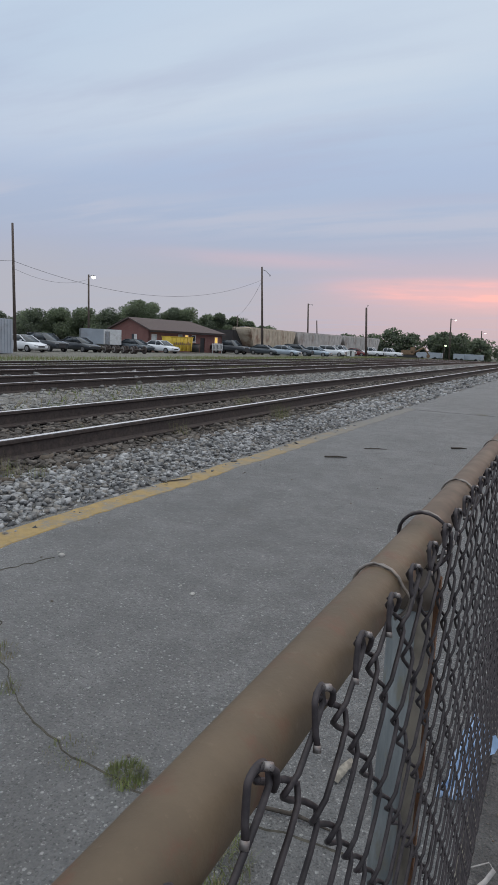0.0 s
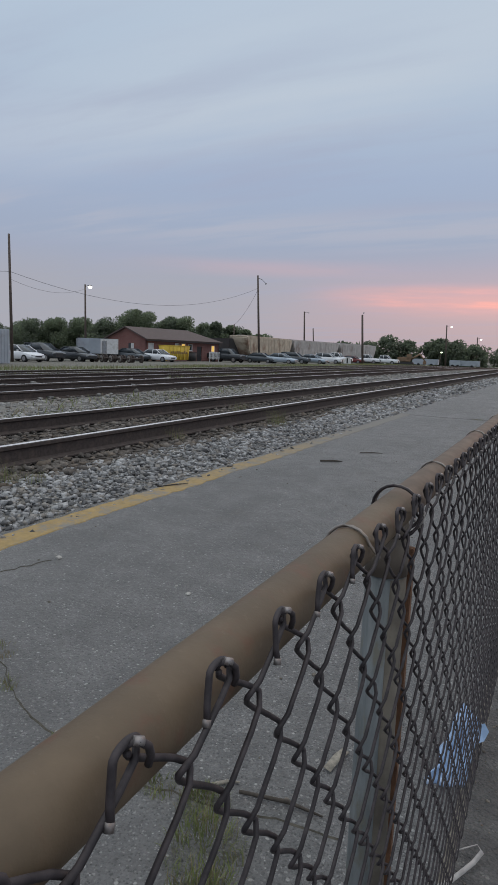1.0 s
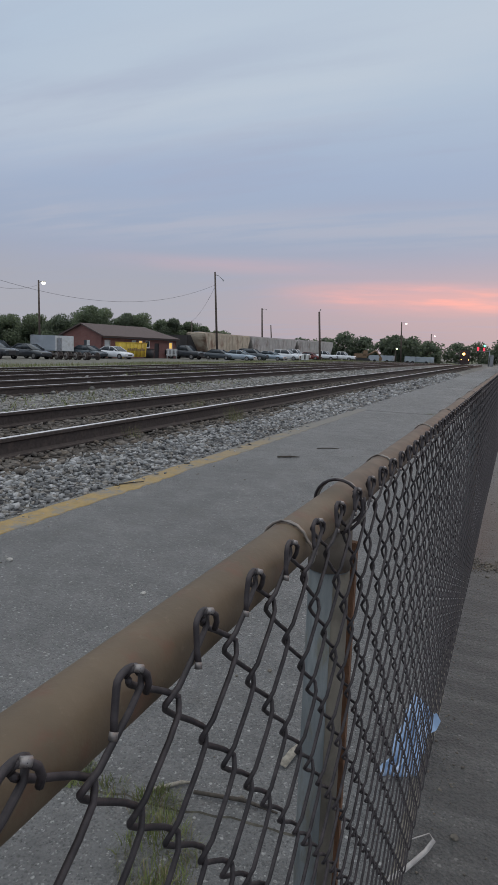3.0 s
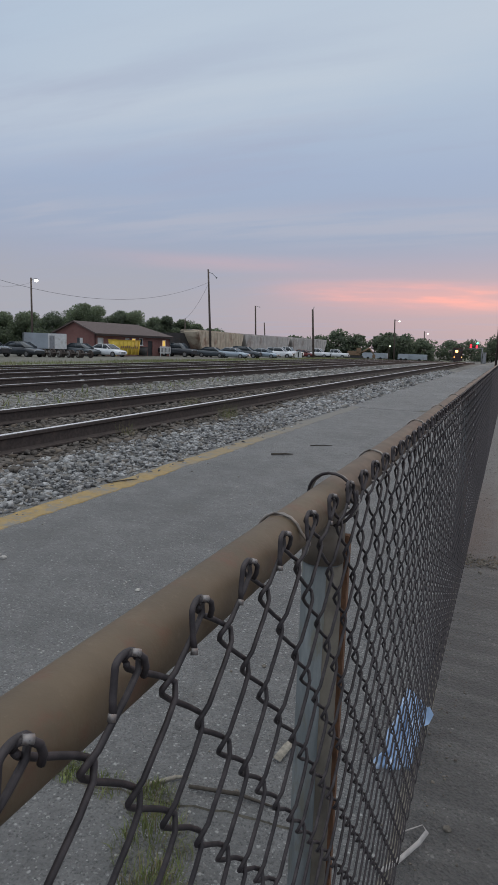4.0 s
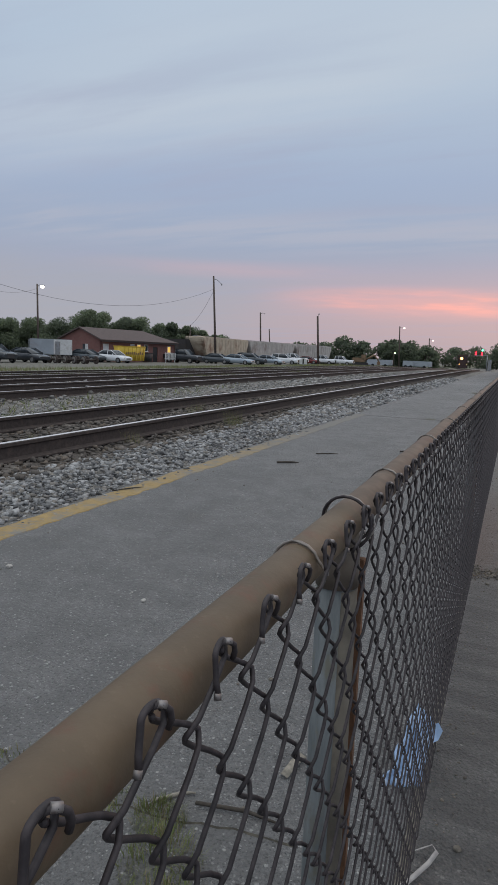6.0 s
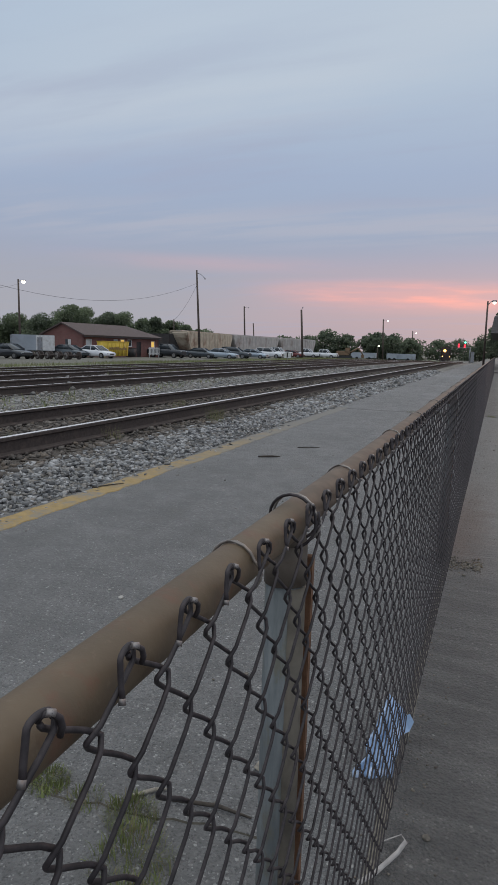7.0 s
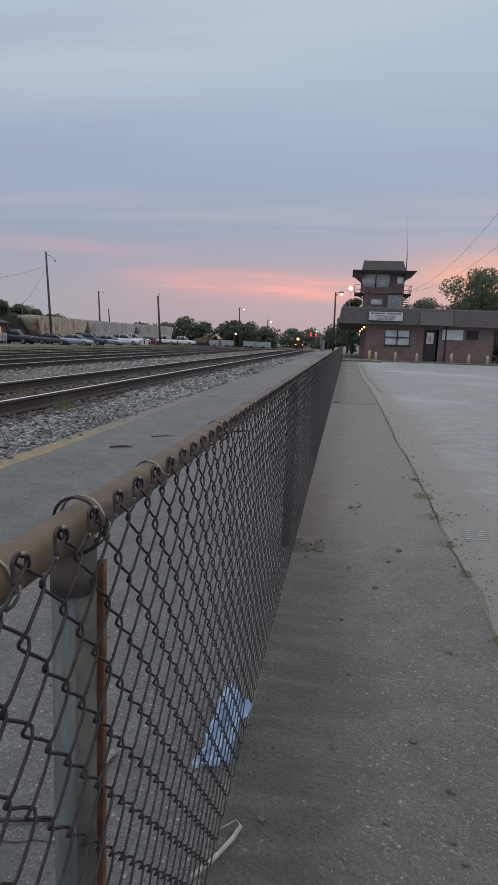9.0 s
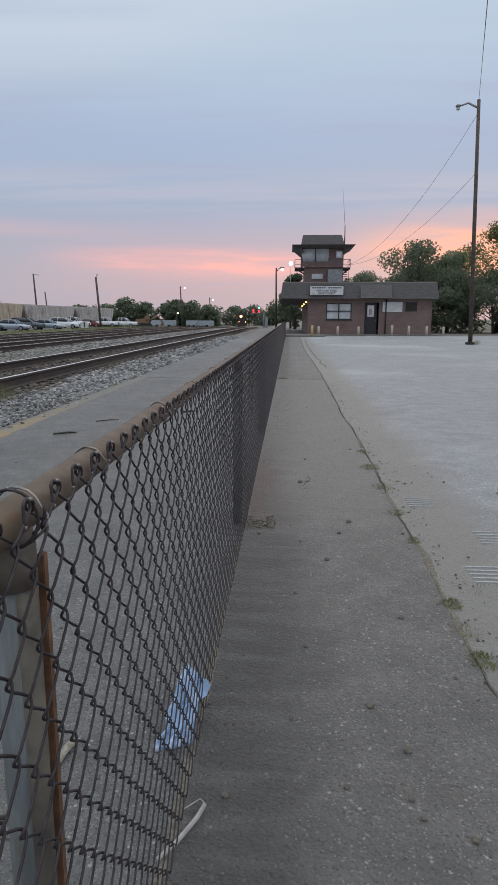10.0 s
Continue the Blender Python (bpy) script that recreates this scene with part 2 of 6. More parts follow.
def ground_material():
    s = Shader("yard_ground")
    x, y = s.axis(0), s.axis(1)
    n = s.noise(1.2, 6, 0.7)
    col = s.mix(s.band(n, 0.3, 0.7), (0.135, 0.128, 0.116), (0.25, 0.238, 0.218))
    # oily brown cinders under the tracks
    near = s.math("ABSOLUTE", s.math("ADD", x, 4.8))
    col = s.mix(s.math("SUBTRACT", 1.0, s.band(s.math("ADD", near, s.math("MULTIPLY", n, 0.5)), 1.25, 1.75)), col, (0.10, 0.086, 0.075))
    yard = s.math("MULTIPLY", s.band(s.math("MULTIPLY", x, -1.0), 8.0, 9.0), 1.0)
    col = s.mix(s.math("MULTIPLY", yard, 0.6), col, (0.155, 0.145, 0.13))
    # grass beyond the tracks
    far = s.band(s.math("MULTIPLY", x, -1.0), 14.0, 17.5)
    g = s.mix(s.band(s.noise(0.5, 6, 0.65), 0.35, 0.65), (0.10, 0.122, 0.06), (0.16, 0.178, 0.09))
    g = s.mix(s.band(s.noise(0.23, 5, 0.6), 0.5, 0.68), g, (0.17, 0.155, 0.125))
    col = s.mix(s.math("MULTIPLY", far, s.band(s.noise(0.35, 5, 0.7), 0.36, 0.52)), col, g)
    # gravel lot where the cars stand
    lot = s.band(s.math("MULTIPLY", x, -1.0), 31.0, 33.0)
    col = s.mix(s.math("MULTIPLY", lot, 0.8), col, (0.16, 0.15, 0.135))
    right = s.band(x, 10.0, 26.0)
    col = s.mix(s.math("MULTIPLY", right, s.band(s.noise(0.3, 5), 0.35, 0.55)), col, (0.09, 0.10, 0.05))
    col = s.mix(s.band(s.noise(38.0, 4, 0.7), 0.45, 0.75), col, s.mix(0.45, col, (0.02, 0.02, 0.018)))
    s.bump(s.math("ADD", s.noise(25.0, 5, 0.7), s.cells(30.0)), 0.7, 0.03)
    return s.done(col, 0.95)


M["ground"] = ground_material()


def stone_material(name, lo, hi, warm):
    s = Shader(name)
    r = s.island()
    col = s.mix(r, lo, hi)
    col = s.mix(s.math("MULTIPLY", s.band(s.math("FRACT", s.math("MULTIPLY", r, 17.3)), 0.72, 0.9), 0.75), col, warm)
    col = s.mix(s.band(s.noise(45.0, 4, 0.7), 0.4, 0.7), col, s.mix(0.4, col, (0.05, 0.05, 0.05)))
    s.bump(s.noise(70.0, 4, 0.7), 0.5, 0.006)
    return s.done(col, 0.9)


M["ballast"] = stone_material("grey_ballast", (0.06, 0.06, 0.062), (0.46, 0.46, 0.46), (0.24, 0.215, 0.185))
M["dirty_ballast"] = stone_material("oily_ballast", (0.05, 0.043, 0.038), (0.185, 0.162, 0.142), (0.14, 0.108, 0.08))
M["mid_ballast"] = stone_material("dull_ballast", (0.12, 0.117, 0.11), (0.40, 0.39, 0.375), (0.23, 0.20, 0.165))


def rail_paint():
    s = Shader("tan_painted_pipe")
    n = s.noise(9.0, 6, 0.65)
    col = s.mix(s.band(n, 0.35, 0.7), (0.092, 0.064, 0.037), (0.134, 0.094, 0.056))
    z = s.axis(2)
    col = s.mix(s.math("MULTIPLY", s.band(s.noise(26.0, 6, 0.7), 0.53, 0.68), 0.7), col, (0.125, 0.058, 0.034))
    col = s.mix(s.math("MULTIPLY", s.band(s.noise(120.0, 4, 0.7), 0.60, 0.7), 0.15), col, (0.25, 0.18, 0.12))
    s.bump(s.noise(60.0, 5, 0.7), 0.25, 0.002)
    return s.done(col, 0.62)


M["pipe"] = rail_paint()
M["rusty_pipe"] = plain("rust_browned_pipe", (0.150, 0.106, 0.074), 0.7, 0.05, 30, 0.35, 0.001, (0.115, 0.066, 0.046), 7)


def wire_material():
    s = Shader("rusted_dark_wire")
    n = s.noise(55.0, 5, 0.7)
    col = s.mix(s.band(n, 0.35, 0.7), (0.019, 0.015, 0.017), (0.054, 0.043, 0.045))
    col = s.mix(s.math("MULTIPLY", s.band(s.noise(23.0, 5, 0.75), 0.69, 0.76), 0.7), col, (0.30, 0.27, 0.25))
    s.bump(n, 0.4, 0.001)
    return s.done(col, 0.62, 0.15)


M["wire"] = wire_material()
M["bare_highlight"] = plain("bright_zinc_and_highlight", (0.30, 0.275, 0.265), 0.5, 0.5, 150, 0.5, 0.0006, (0.16, 0.11, 0.09), 90)
M["tie_wire"] = plain("aluminium_tie_wire", (0.33, 0.30, 0.275), 0.45, 0.6, 60, 0.35, 0.0, (0.25, 0.2, 0.16), 30)


def post_material():
    s = Shader("weathered_galvanised_post")
    st = s.noise(6.0, 6, 0.65, (5, 5, 0.7))
    col = s.mix(s.band(st, 0.35, 0.7), (0.095, 0.108, 0.112), (0.20, 0.218, 0.222))
    col = s.mix(s.math("MULTIPLY", s.band(s.noise(14.0, 6, 0.75, (3, 3, 0.9)), 0.50, 0.66), 0.7), col, (0.13, 0.12, 0.085))
    s.bump(st, 0.3, 0.002)
    return s.done(col, 0.6, 0.3)


M["post"] = post_material()
M["rust"] = plain("orange_rusted_strip", (0.23, 0.118, 0.066), 0.85, 0.1, 40, 0.5, 0.001, (0.12, 0.06, 0.035), 14)


def yellow_line():
    s = Shader("worn_yellow_paint")
    n = s.noise(4.0, 6, 0.7)
    col = s.mix(s.band(s.noise(14.0, 5, 0.7), 0.3, 0.7), (0.255, 0.178, 0.072), (0.35, 0.245, 0.10))
    worn = s.band(s.math("ADD", n, s.math("MULTIPLY", s.noise(45.0, 5, 0.75), 0.6)), 0.76, 0.98)
    col = s.mix(worn, col, (0.19, 0.18, 0.165))
    fade = s.band(s.math("ADD", s.axis(1), s.math("MULTIPLY", n, 5.0)), 5.5, 12.5)
    col = s.mix(s.math("MULTIPLY", fade, 0.96), col, (0.165, 0.158, 0.145))
    s.bump(s.noise(90.0, 4, 0.7), 0.5, 0.004)
    return s.done(col, 0.85)


M["yellow_line"] = yellow_line()
M["crack"] = plain("dark_crack_dirt", (0.11, 0.10, 0.08), 0.95, 0, 40, 0.5, 0.003)
M["rail_side"] = plain("rust_brown_rail", (0.075, 0.058, 0.052), 0.85, 0.1, 30, 0.4, 0.002, (0.10, 0.074, 0.062), 8)
M["rail_top"] = plain("polished_rail_head", (0.80, 0.77, 0.76), 0.42, 0.8, 15, 0.2)
M["tie"] = plain("creosoted_tie_wood", (0.08, 0.066, 0.056), 0.9, 0, 12, 0.55, 0.008, (0.12, 0.10, 0.085), 4)
M["grass_blade"] = plain("green_weed", (0.20, 0.235, 0.08), 0.7, 0, 8, 0.4)
M["dry_blade"] = plain("dry_weed", (0.25, 0.21, 0.12), 0.8, 0, 8, 0.4)
M["bag"] = plain("pale_blue_plastic_film", (0.32, 0.46, 0.68), 0.4, 0, 25, 0.25, 0.004, (0.60, 0.67, 0.78), 14)
M["paper"] = plain("grey_white_paper", (0.46, 0.43, 0.41), 0.8, 0, 40, 0.3, 0.0, (0.28, 0.25, 0.23), 20)
M["stick"] = plain("weathered_stick", (0.07, 0.058, 0.047), 0.9, 0, 60, 0.4)
M["pale_stick"] = plain("pale_wood_chip", (0.32, 0.29, 0.24), 0.9, 0, 60, 0.4)


def brick_material(name, a, b, mortar):
    s = Shader(name)
    n = s.t.nodes.new("ShaderNodeTexBrick")
    mp = s.t.nodes.new("ShaderNodeMapping")
    cx = s.t.nodes.new("ShaderNodeCombineXYZ")
    s.t.links.new(s.math("ADD", s.axis(0), s.axis(1)), cx.inputs[0])
    s.t.links.new(s.axis(2), cx.inputs[1])
    s.t.links.new(cx.outputs[0], n.inputs["Vector"])
    n.inputs["Scale"].default_value = 1.0
    n.inputs["Brick Width"].default_value, n.inputs["Row Height"].default_value, n.inputs["Mortar Size"].default_value = 0.22, 0.075, 0.008
    n.inputs["Color1"].default_value, n.inputs["Color2"].default_value, n.inputs["Mortar"].default_value = (*a, 1), (*b, 1), (*mortar, 1)
    col = s.mix(s.math("MULTIPLY", s.band(s.noise(0.8, 6, 0.7), 0.45, 0.7), 0.45), n.outputs["Color"], tuple(v * 0.6 for v in a))
    s.bump(n.outputs["Fac"], -0.4, 0.01)
    return s.done(col, 0.9)


M["brick"] = brick_material("dark_red_brick", (0.175, 0.108, 0.098), (0.225, 0.145, 0.130), (0.20, 0.17, 0.16))
M["house_brick"] = brick_material("red_brick", (0.195, 0.076, 0.068), (0.24, 0.10, 0.088), (0.18, 0.14, 0.125))


def shingles(name, c):
    s = Shader(name)
    n = s.noise(3.0, 6, 0.7, (1, 1, 6))
    col = s.mix(s.band(n, 0.3, 0.7), tuple(v * 0.65 for v in c), c)
    s.bump(s.noise(9.0, 5, 0.7, (1, 1, 5)), 0.6, 0.03)
    return s.done(col, 0.9)


M["shingle"] = shingles("brown_shingles", (0.125, 0.095, 0.09))
M["fascia"] = shingles("dark_grey_shingles", (0.145, 0.135, 0.134))
M["dark"] = plain("dark_trim", (0.035, 0.033, 0.035), 0.6, 0, 6, 0.3)
M["shade"] = plain("deep_shade_paint", (0.05, 0.045, 0.042), 0.85, 0, 4, 0.3)
M["white"] = plain("off_white_paint", (0.66, 0.66, 0.66), 0.6, 0, 4, 0.15, 0, (0.45, 0.43, 0.40), 3)
# drawn blinds; on the tower also a sky reflection put into the colour
M["blind_sky"] = plain("white_blind_and_sky_pane", (0.66, 0.68, 0.70), 0.55, 0, 1.5, 0.25)
M["metal_grey"] = plain("grey_metal", (0.30, 0.31, 0.33), 0.5, 0.3, 5, 0.25, 0, (0.18, 0.14, 0.11), 2)
M["glass"] = plain("dark_window_glass", (0.045, 0.055, 0.065), 0.08, 0.0, 3, 0.2)
M["sky_glass"] = plain("reflecting_window_glass", (0.55, 0.58, 0.60), 0.12, 0.85, 3, 0.1)
M["lit_window"] = glowing("lit_window", (1.0, 0.62, 0.16), 0.55)
M["yellow"] = plain("faded_yellow_paint", (0.66, 0.46, 0.05), 0.6, 0, 3, 0.2, 0, (0.45, 0.33, 0.08), 1.5)
M["wood_pole"] = plain("weathered_pole_wood", (0.115, 0.088, 0.075), 0.9, 0, 5, 0.45, 0.01, (0.06, 0.048, 0.042), 2)
M["lamp"] = glowing("lamp_light", (1.0, 0.93, 0.80), 4.0)
M["warm_lamp"] = glowing("warm_lamp_light", (1.0, 0.62, 0.16), 3.0)
M["head_lamp"] = glowing("headlight", (1.0, 0.52, 0.14), 5.0)
M["red_lamp"] = glowing("red_signal", (1.0, 0.03, 0.05), 2.5)
M["green_lamp"] = glowing("green_signal", (0.15, 1.0, 0.55), 3.0)
M["pale_green_lamp"] = glowing("pale_green_lamp_light", (0.75, 1.0, 0.55), 3.0)
M["cable"] = plain("black_cable", (0.06, 0.06, 0.065), 0.6)
M["tyre"] = plain("tyre_rubber", (0.022, 0.022, 0.023), 0.85)
M["rim"] = plain("alloy_rim", (0.35, 0.35, 0.36), 0.35, 0.7)
M["head"] = plain("headlight_lens", (0.55, 0.57, 0.60), 0.15, 0.4)
M["car_white"] = plain("white_car_paint", (0.74, 0.76, 0.79), 0.25, 0, 2, 0.06)
M["car_dark"] = plain("black_car_paint", (0.045, 0.050, 0.058), 0.18, 0.1, 2, 0.1)
M["car_grey"] = plain("charcoal_car_paint", (0.085, 0.098, 0.11), 0.2, 0.3, 2, 0.1)
M["car_silver"] = plain("silver_car_paint", (0.36, 0.42, 0.48), 0.25, 0.4, 2, 0.08)
M["car_red"] = plain("dark_red_car_paint", (0.16, 0.03, 0.03), 0.25, 0, 2, 0.1)
M["hopper_tan"] = plain("stained_tan_hopper_paint", (0.50, 0.43, 0.335), 0.75, 0, 0.9, 0.3, 0.01, (0.20, 0.12, 0.08), 0.35)
M["hopper_grey"] = plain("dusty_grey_hopper_paint", (0.47, 0.445, 0.425), 0.75, 0, 0.9, 0.25, 0.01, (0.24, 0.20, 0.18), 0.3)
M["boxcar"] = plain("black_freight_paint", (0.045, 0.04, 0.04), 0.8, 0, 1, 0.3, 0, (0.10, 0.06, 0.045), 0.6)
M["container"] = plain("pale_grey_container", (0.36, 0.40, 0.45), 0.6, 0, 1, 0.15, 0, (0.25, 0.25, 0.26), 0.6)
M["loco"] = plain("dark_loco_paint", (0.05, 0.028, 0.028), 0.5, 0, 1, 0.3)
M["digger"] = plain("rusty_yellow_machine_paint", (0.24, 0.155, 0.095), 0.7, 0, 1, 0.3)


def leaf_material(name, lo, hi):
    s = Shader(name)
    col = s.mix(s.island(), lo, hi)
    col = s.mix(s.band(s.noise(0.5, 4), 0.35, 0.65), s.mix(0.3, col, (0.03, 0.04, 0.02)), col)
    m = s.done(col, 0.7)
    tr = s.t.nodes.new("ShaderNodeBsdfTranslucent")
    s.t.links.new(s.mix(1.0, col, (1.7, 1.75, 1.5), "MULTIPLY"), tr.inputs[0])
    ms = s.t.nodes.new("ShaderNodeMixShader")
    ms.inputs[0].default_value = 0.5
    s.t.links.new(s.b.outputs[0], ms.inputs[1])
    s.t.links.new(tr.outputs[0], ms.inputs[2])
    s.t.links.new(ms.outputs[0], s.t.nodes["Material Output"].inputs["Surface"])
    return m


# greens lifted above real foliage, so some distance haze is in the colour
M["leaf"] = leaf_material("green_leaves", (0.115, 0.142, 0.098), (0.185, 0.215, 0.145))
M["dark_leaf"] = leaf_material("dark_leaves", (0.098, 0.118, 0.090), (0.155, 0.180, 0.130))
# warm sunset light is put into this leaf colour
M["sunlit_young_leaf"] = leaf_material("sunlit_young_leaves", (0.12, 0.12, 0.05), (0.22, 0.20, 0.09))
M["bark"] = plain("grey_bark", (0.085, 0.068, 0.055), 0.9, 0, 6, 0.4, 0.02)

# ---------------------------------------------------------------- building helpers


def bm_box(bm, x0, x1, y0, y1, z0, z1, m=None):
    vs = [bm.verts.new(Vector(p) if m is None else m @ Vector(p)) for p in
          ((x0, y0, z0), (x1, y0, z0), (x1, y1, z0), (x0, y1, z0), (x0, y0, z1), (x1, y0, z1), (x1, y1, z1), (x0, y1, z1))]
    for f in ((0, 3, 2, 1), (4, 5, 6, 7), (0, 1, 5, 4), (1, 2, 6, 5), (2, 3, 7, 6), (3, 0, 4, 7)):
        bm.faces.new([vs[i] for i in f])
    return bm


def box(x0, x1, y0, y1, z0, z1, bevel=0.0):
    bm = bm_box(bmesh.new(), x0, x1, y0, y1, z0, z1)
    if bevel:
        bmesh.ops.bevel(bm, geom=bm.edges[:], offset=bevel, segments=2, affect="EDGES")
    return bm


def bm_rod(bm, p, q, r0, r1=None, n=8, caps=True):
    p, q = Vector(p), Vector(q)
    r1 = r0 if r1 is None else r1
    d = (q - p).normalized()
    u = d.orthogonal().normalized()
    v = d.cross(u)
    a = [bm.verts.new(p + r0 * (u * math.cos(k * math.tau / n) + v * math.sin(k * math.tau / n))) for k in range(n)]
    b = [bm.verts.new(q + r1 * (u * math.cos(k * math.tau / n) + v * math.sin(k * math.tau / n))) for k in range(n)]
    for k in range(n):
        bm.faces.new((a[k], a[(k + 1) % n], b[(k + 1) % n], b[k])).smooth = True
    if caps:
        bm.faces.new(a[::-1])
        bm.faces.new(b)
    return bm


def rod(p, q, r0, r1=None, n=8):
    return bm_rod(bmesh.new(), p, q, r0, r1, n)


def extrude(poly, axis, lo, hi):
    """A prism of a polygon (pairs) along axis 'x', 'y' or 'z'."""
    bm = bmesh.new()

    def at(a, b, c):
        return {"x": (c, a, b), "y": (a, c, b), "z": (a, b, c)}[axis]

    low = [bm.verts.new(at(a, b, lo)) for a, b in poly]
    top = [bm.verts.new(at(a, b, hi)) for a, b in poly]
    n = len(poly)
    for k in range(n):
        bm.faces.new((low[k], low[(k + 1) % n], top[(k + 1) % n], top[k]))
    bm.faces.new(low[::-1])
    bm.faces.new(top)
    bmesh.ops.recalc_face_normals(bm, faces=bm.faces[:])
    return bm


def mesh_of(name, bm, material):
    me = bpy.data.meshes.new(name)
    bm.normal_update()
    bm.to_mesh(me)
    bm.free()
    me.materials.append(material)
    return me


def part(name, bm, material, parent, label=""):
    ob = new(name, mesh_of(name, bm, material))
    ob.parent = parent
    if label:
        ob["label"] = label
    return ob


def raw(name, verts, faces, material, parent=None, smooth=True):
    me = bpy.data.meshes.new(name)
    me.from_pydata(verts, [], faces)
    me.materials.append(material)
    if smooth:
        me.polygons.foreach_set("use_smooth", [True] * len(me.polygons))
    ob = new(name, me)
    ob.parent = parent
    return ob


def thing(name, label, category, m=None, group=""):
    ob = new(name)
    ob.empty_display_size = 0.2
    if m is not None:
        ob.matrix_basis = m
    return tagged(ob, label, category, group)


def tube(paths, r, sides):
    """Vertices and faces of many round wires, each a list of points."""
    verts, faces = [], []
    ring = np.array([(math.cos(k * math.tau / sides), math.sin(k * math.tau / sides)) for k in range(sides)])
    for pts in paths:
        p = np.asarray(pts, float)
        d = np.gradient(p, axis=0)
        d /= np.linalg.norm(d, axis=1)[:, None] + 1e-12
        u = np.cross(d, np.array([1.0, 0.0, 0.0]))
        ln = np.linalg.norm(u, axis=1)
        u[ln < 0.05] = (0, 1, 0)
        u /= np.linalg.norm(u, axis=1)[:, None]
        v = np.cross(d, u)
        base = len(verts)
        grid = p[:, None, :] + r * (ring[None, :, 0:1] * u[:, None, :] + ring[None, :, 1:2] * v[:, None, :])
        verts.extend(map(tuple, grid.reshape(-1, 3)))
        for i in range(len(p) - 1):
            for k in range(sides):
                a, b = base + i * sides + k, base + i * sides + (k + 1) % sides
                faces.append((a, b, b + sides, a + sides))
        faces.append(tuple(base + k for k in range(sides))[::-1])
        faces.append(tuple(base + (len(p) - 1) * sides + k for k in range(sides)))
    return verts, faces


def step01(v):
    v = min(max(v, 0.0), 1.0)
    return v * v * (3 - 2 * v)


def level(x, y):
    """Height of the ground."""
    if x > -2.86:
        return -0.03 if x < 40 else -0.03
    bed = 0.075 * step01((-2.86 - x) / 0.5)
    fall = max(0.62 * step01((-12 - x) / 26), 1.75 * step01((y - 50) / 170))
    return bed - fall


def bend(y):
    """How far the tracks swing to the west."""
    return -4.6e-4 * max(0.0, y - 60.0) ** 2


# ---------------------------------------------------------------- ground
xs = sorted(set([-1500, -900, -600, -400, -260, -180, -140, -110, 40, 60, 100, 160, 260, 500, 1000, 1500]
                + [round(-90 + 3 * k, 2) for k in range(26)] + [round(-12.0 + 1.0 * k, 2) for k in range(8)]
                + [-4.2, -3.8, -3.5, -3.36, -3.2, -3.05, -2.9, -2.86, -2.5, -1, 0, 3, 8, 14, 20, 30]))
ys = sorted(set([-300, -150, -80, -40, -20, -10] + [2 * k for k in range(-3, 40)] + [80 + 10 * k for k in range(16)] + [250, 300, 400, 600, 900, 1500, 2500]))
rng = random.Random(4)
gv = [(x, y, level(x, y) + (rng.uniform(-0.02, 0.02) if -60 < x < -2.9 and abs(x + 4.8) > 2.2 else 0)) for y in ys for x in xs]
nx = len(xs)
gf = [(j * nx + i, j * nx + i + 1, (j + 1) * nx + i + 1, (j + 1) * nx + i) for j in range(len(ys) - 1) for i in range(nx - 1)]
ground = tagged(raw("ground", gv, gf, M["ground"]), "dark cinder and gravel yard ground with patchy grass", "ground", kind="structure")

# asphalt platform on the track side of the fence: three pours with open joints
PLATFORM_EDGE = -2.86


def slab(name, x0, x1, y0, y1, top, material, thick=0.14, wobble=0.0, seed=1, pitch=0.35):
    r = random.Random(seed)
    bm = bmesh.new()
    n = max(2, int((y1 - y0) / pitch))
    rows = []
    for k in range(n + 1):
        y = y0 + (y1 - y0) * k / n
        a, b = x0 + r.uniform(-wobble, wobble), x1(y) if callable(x1) else x1
        rows.append([bm.verts.new(p) for p in ((a, y, top - thick), (a, y, top - 0.008), (a + 0.01, y, top), (b, y, top), (b, y, top - thick))])
    for p, q in zip(rows, rows[1:]):
        for k in range(4):
            bm.faces.new((p[k], q[k], q[k + 1], p[k + 1]))
    bm.faces.new(rows[0])
    bm.faces.new(rows[-1][::-1])
    bmesh.ops.recalc_face_normals(bm, faces=bm.faces[:])
    return new(name, mesh_of(name, bm, material))


platform = []
for k, (a, b) in enumerate(((-8.0, 12.42), (12.47, 23.9), (23.96, 44.0), (44.06, 75.0))):
    ob = slab("pavement_%d" % (k + 1), PLATFORM_EDGE, 0.0, a, b, 0.0, M["platform"], wobble=0.035, seed=k)
    tagged(ob, "cracked grey asphalt platform beside the railway track", "pavement", kind="structure")
# walkway on the near side, its outer edge broken


def kerb_line(y):
    """Where the walkway's broken edge runs."""
    return 0.935 + 0.035 * noise.noise(Vector((y * 0.7, 3.0, 0))) + 0.016 * noise.noise(Vector((y * 3.1, 5.0, 0))) + 0.010 * noise.noise(Vector((y * 11.0, 8.0, 0))) - 0.10 * step01((y - 14) / 10) + 0.05 * step01((y - 26) / 10)


for k, (a, b) in enumerate(((-8.0, 12.42), (12.47, 21.0), (21.03, 30.0), (30.03, 41.8))):
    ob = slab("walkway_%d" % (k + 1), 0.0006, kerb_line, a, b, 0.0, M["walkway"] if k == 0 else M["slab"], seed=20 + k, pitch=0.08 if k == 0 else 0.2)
    tagged(ob, "worn concrete walkway along the chain link fence", "pavement", kind="structure")

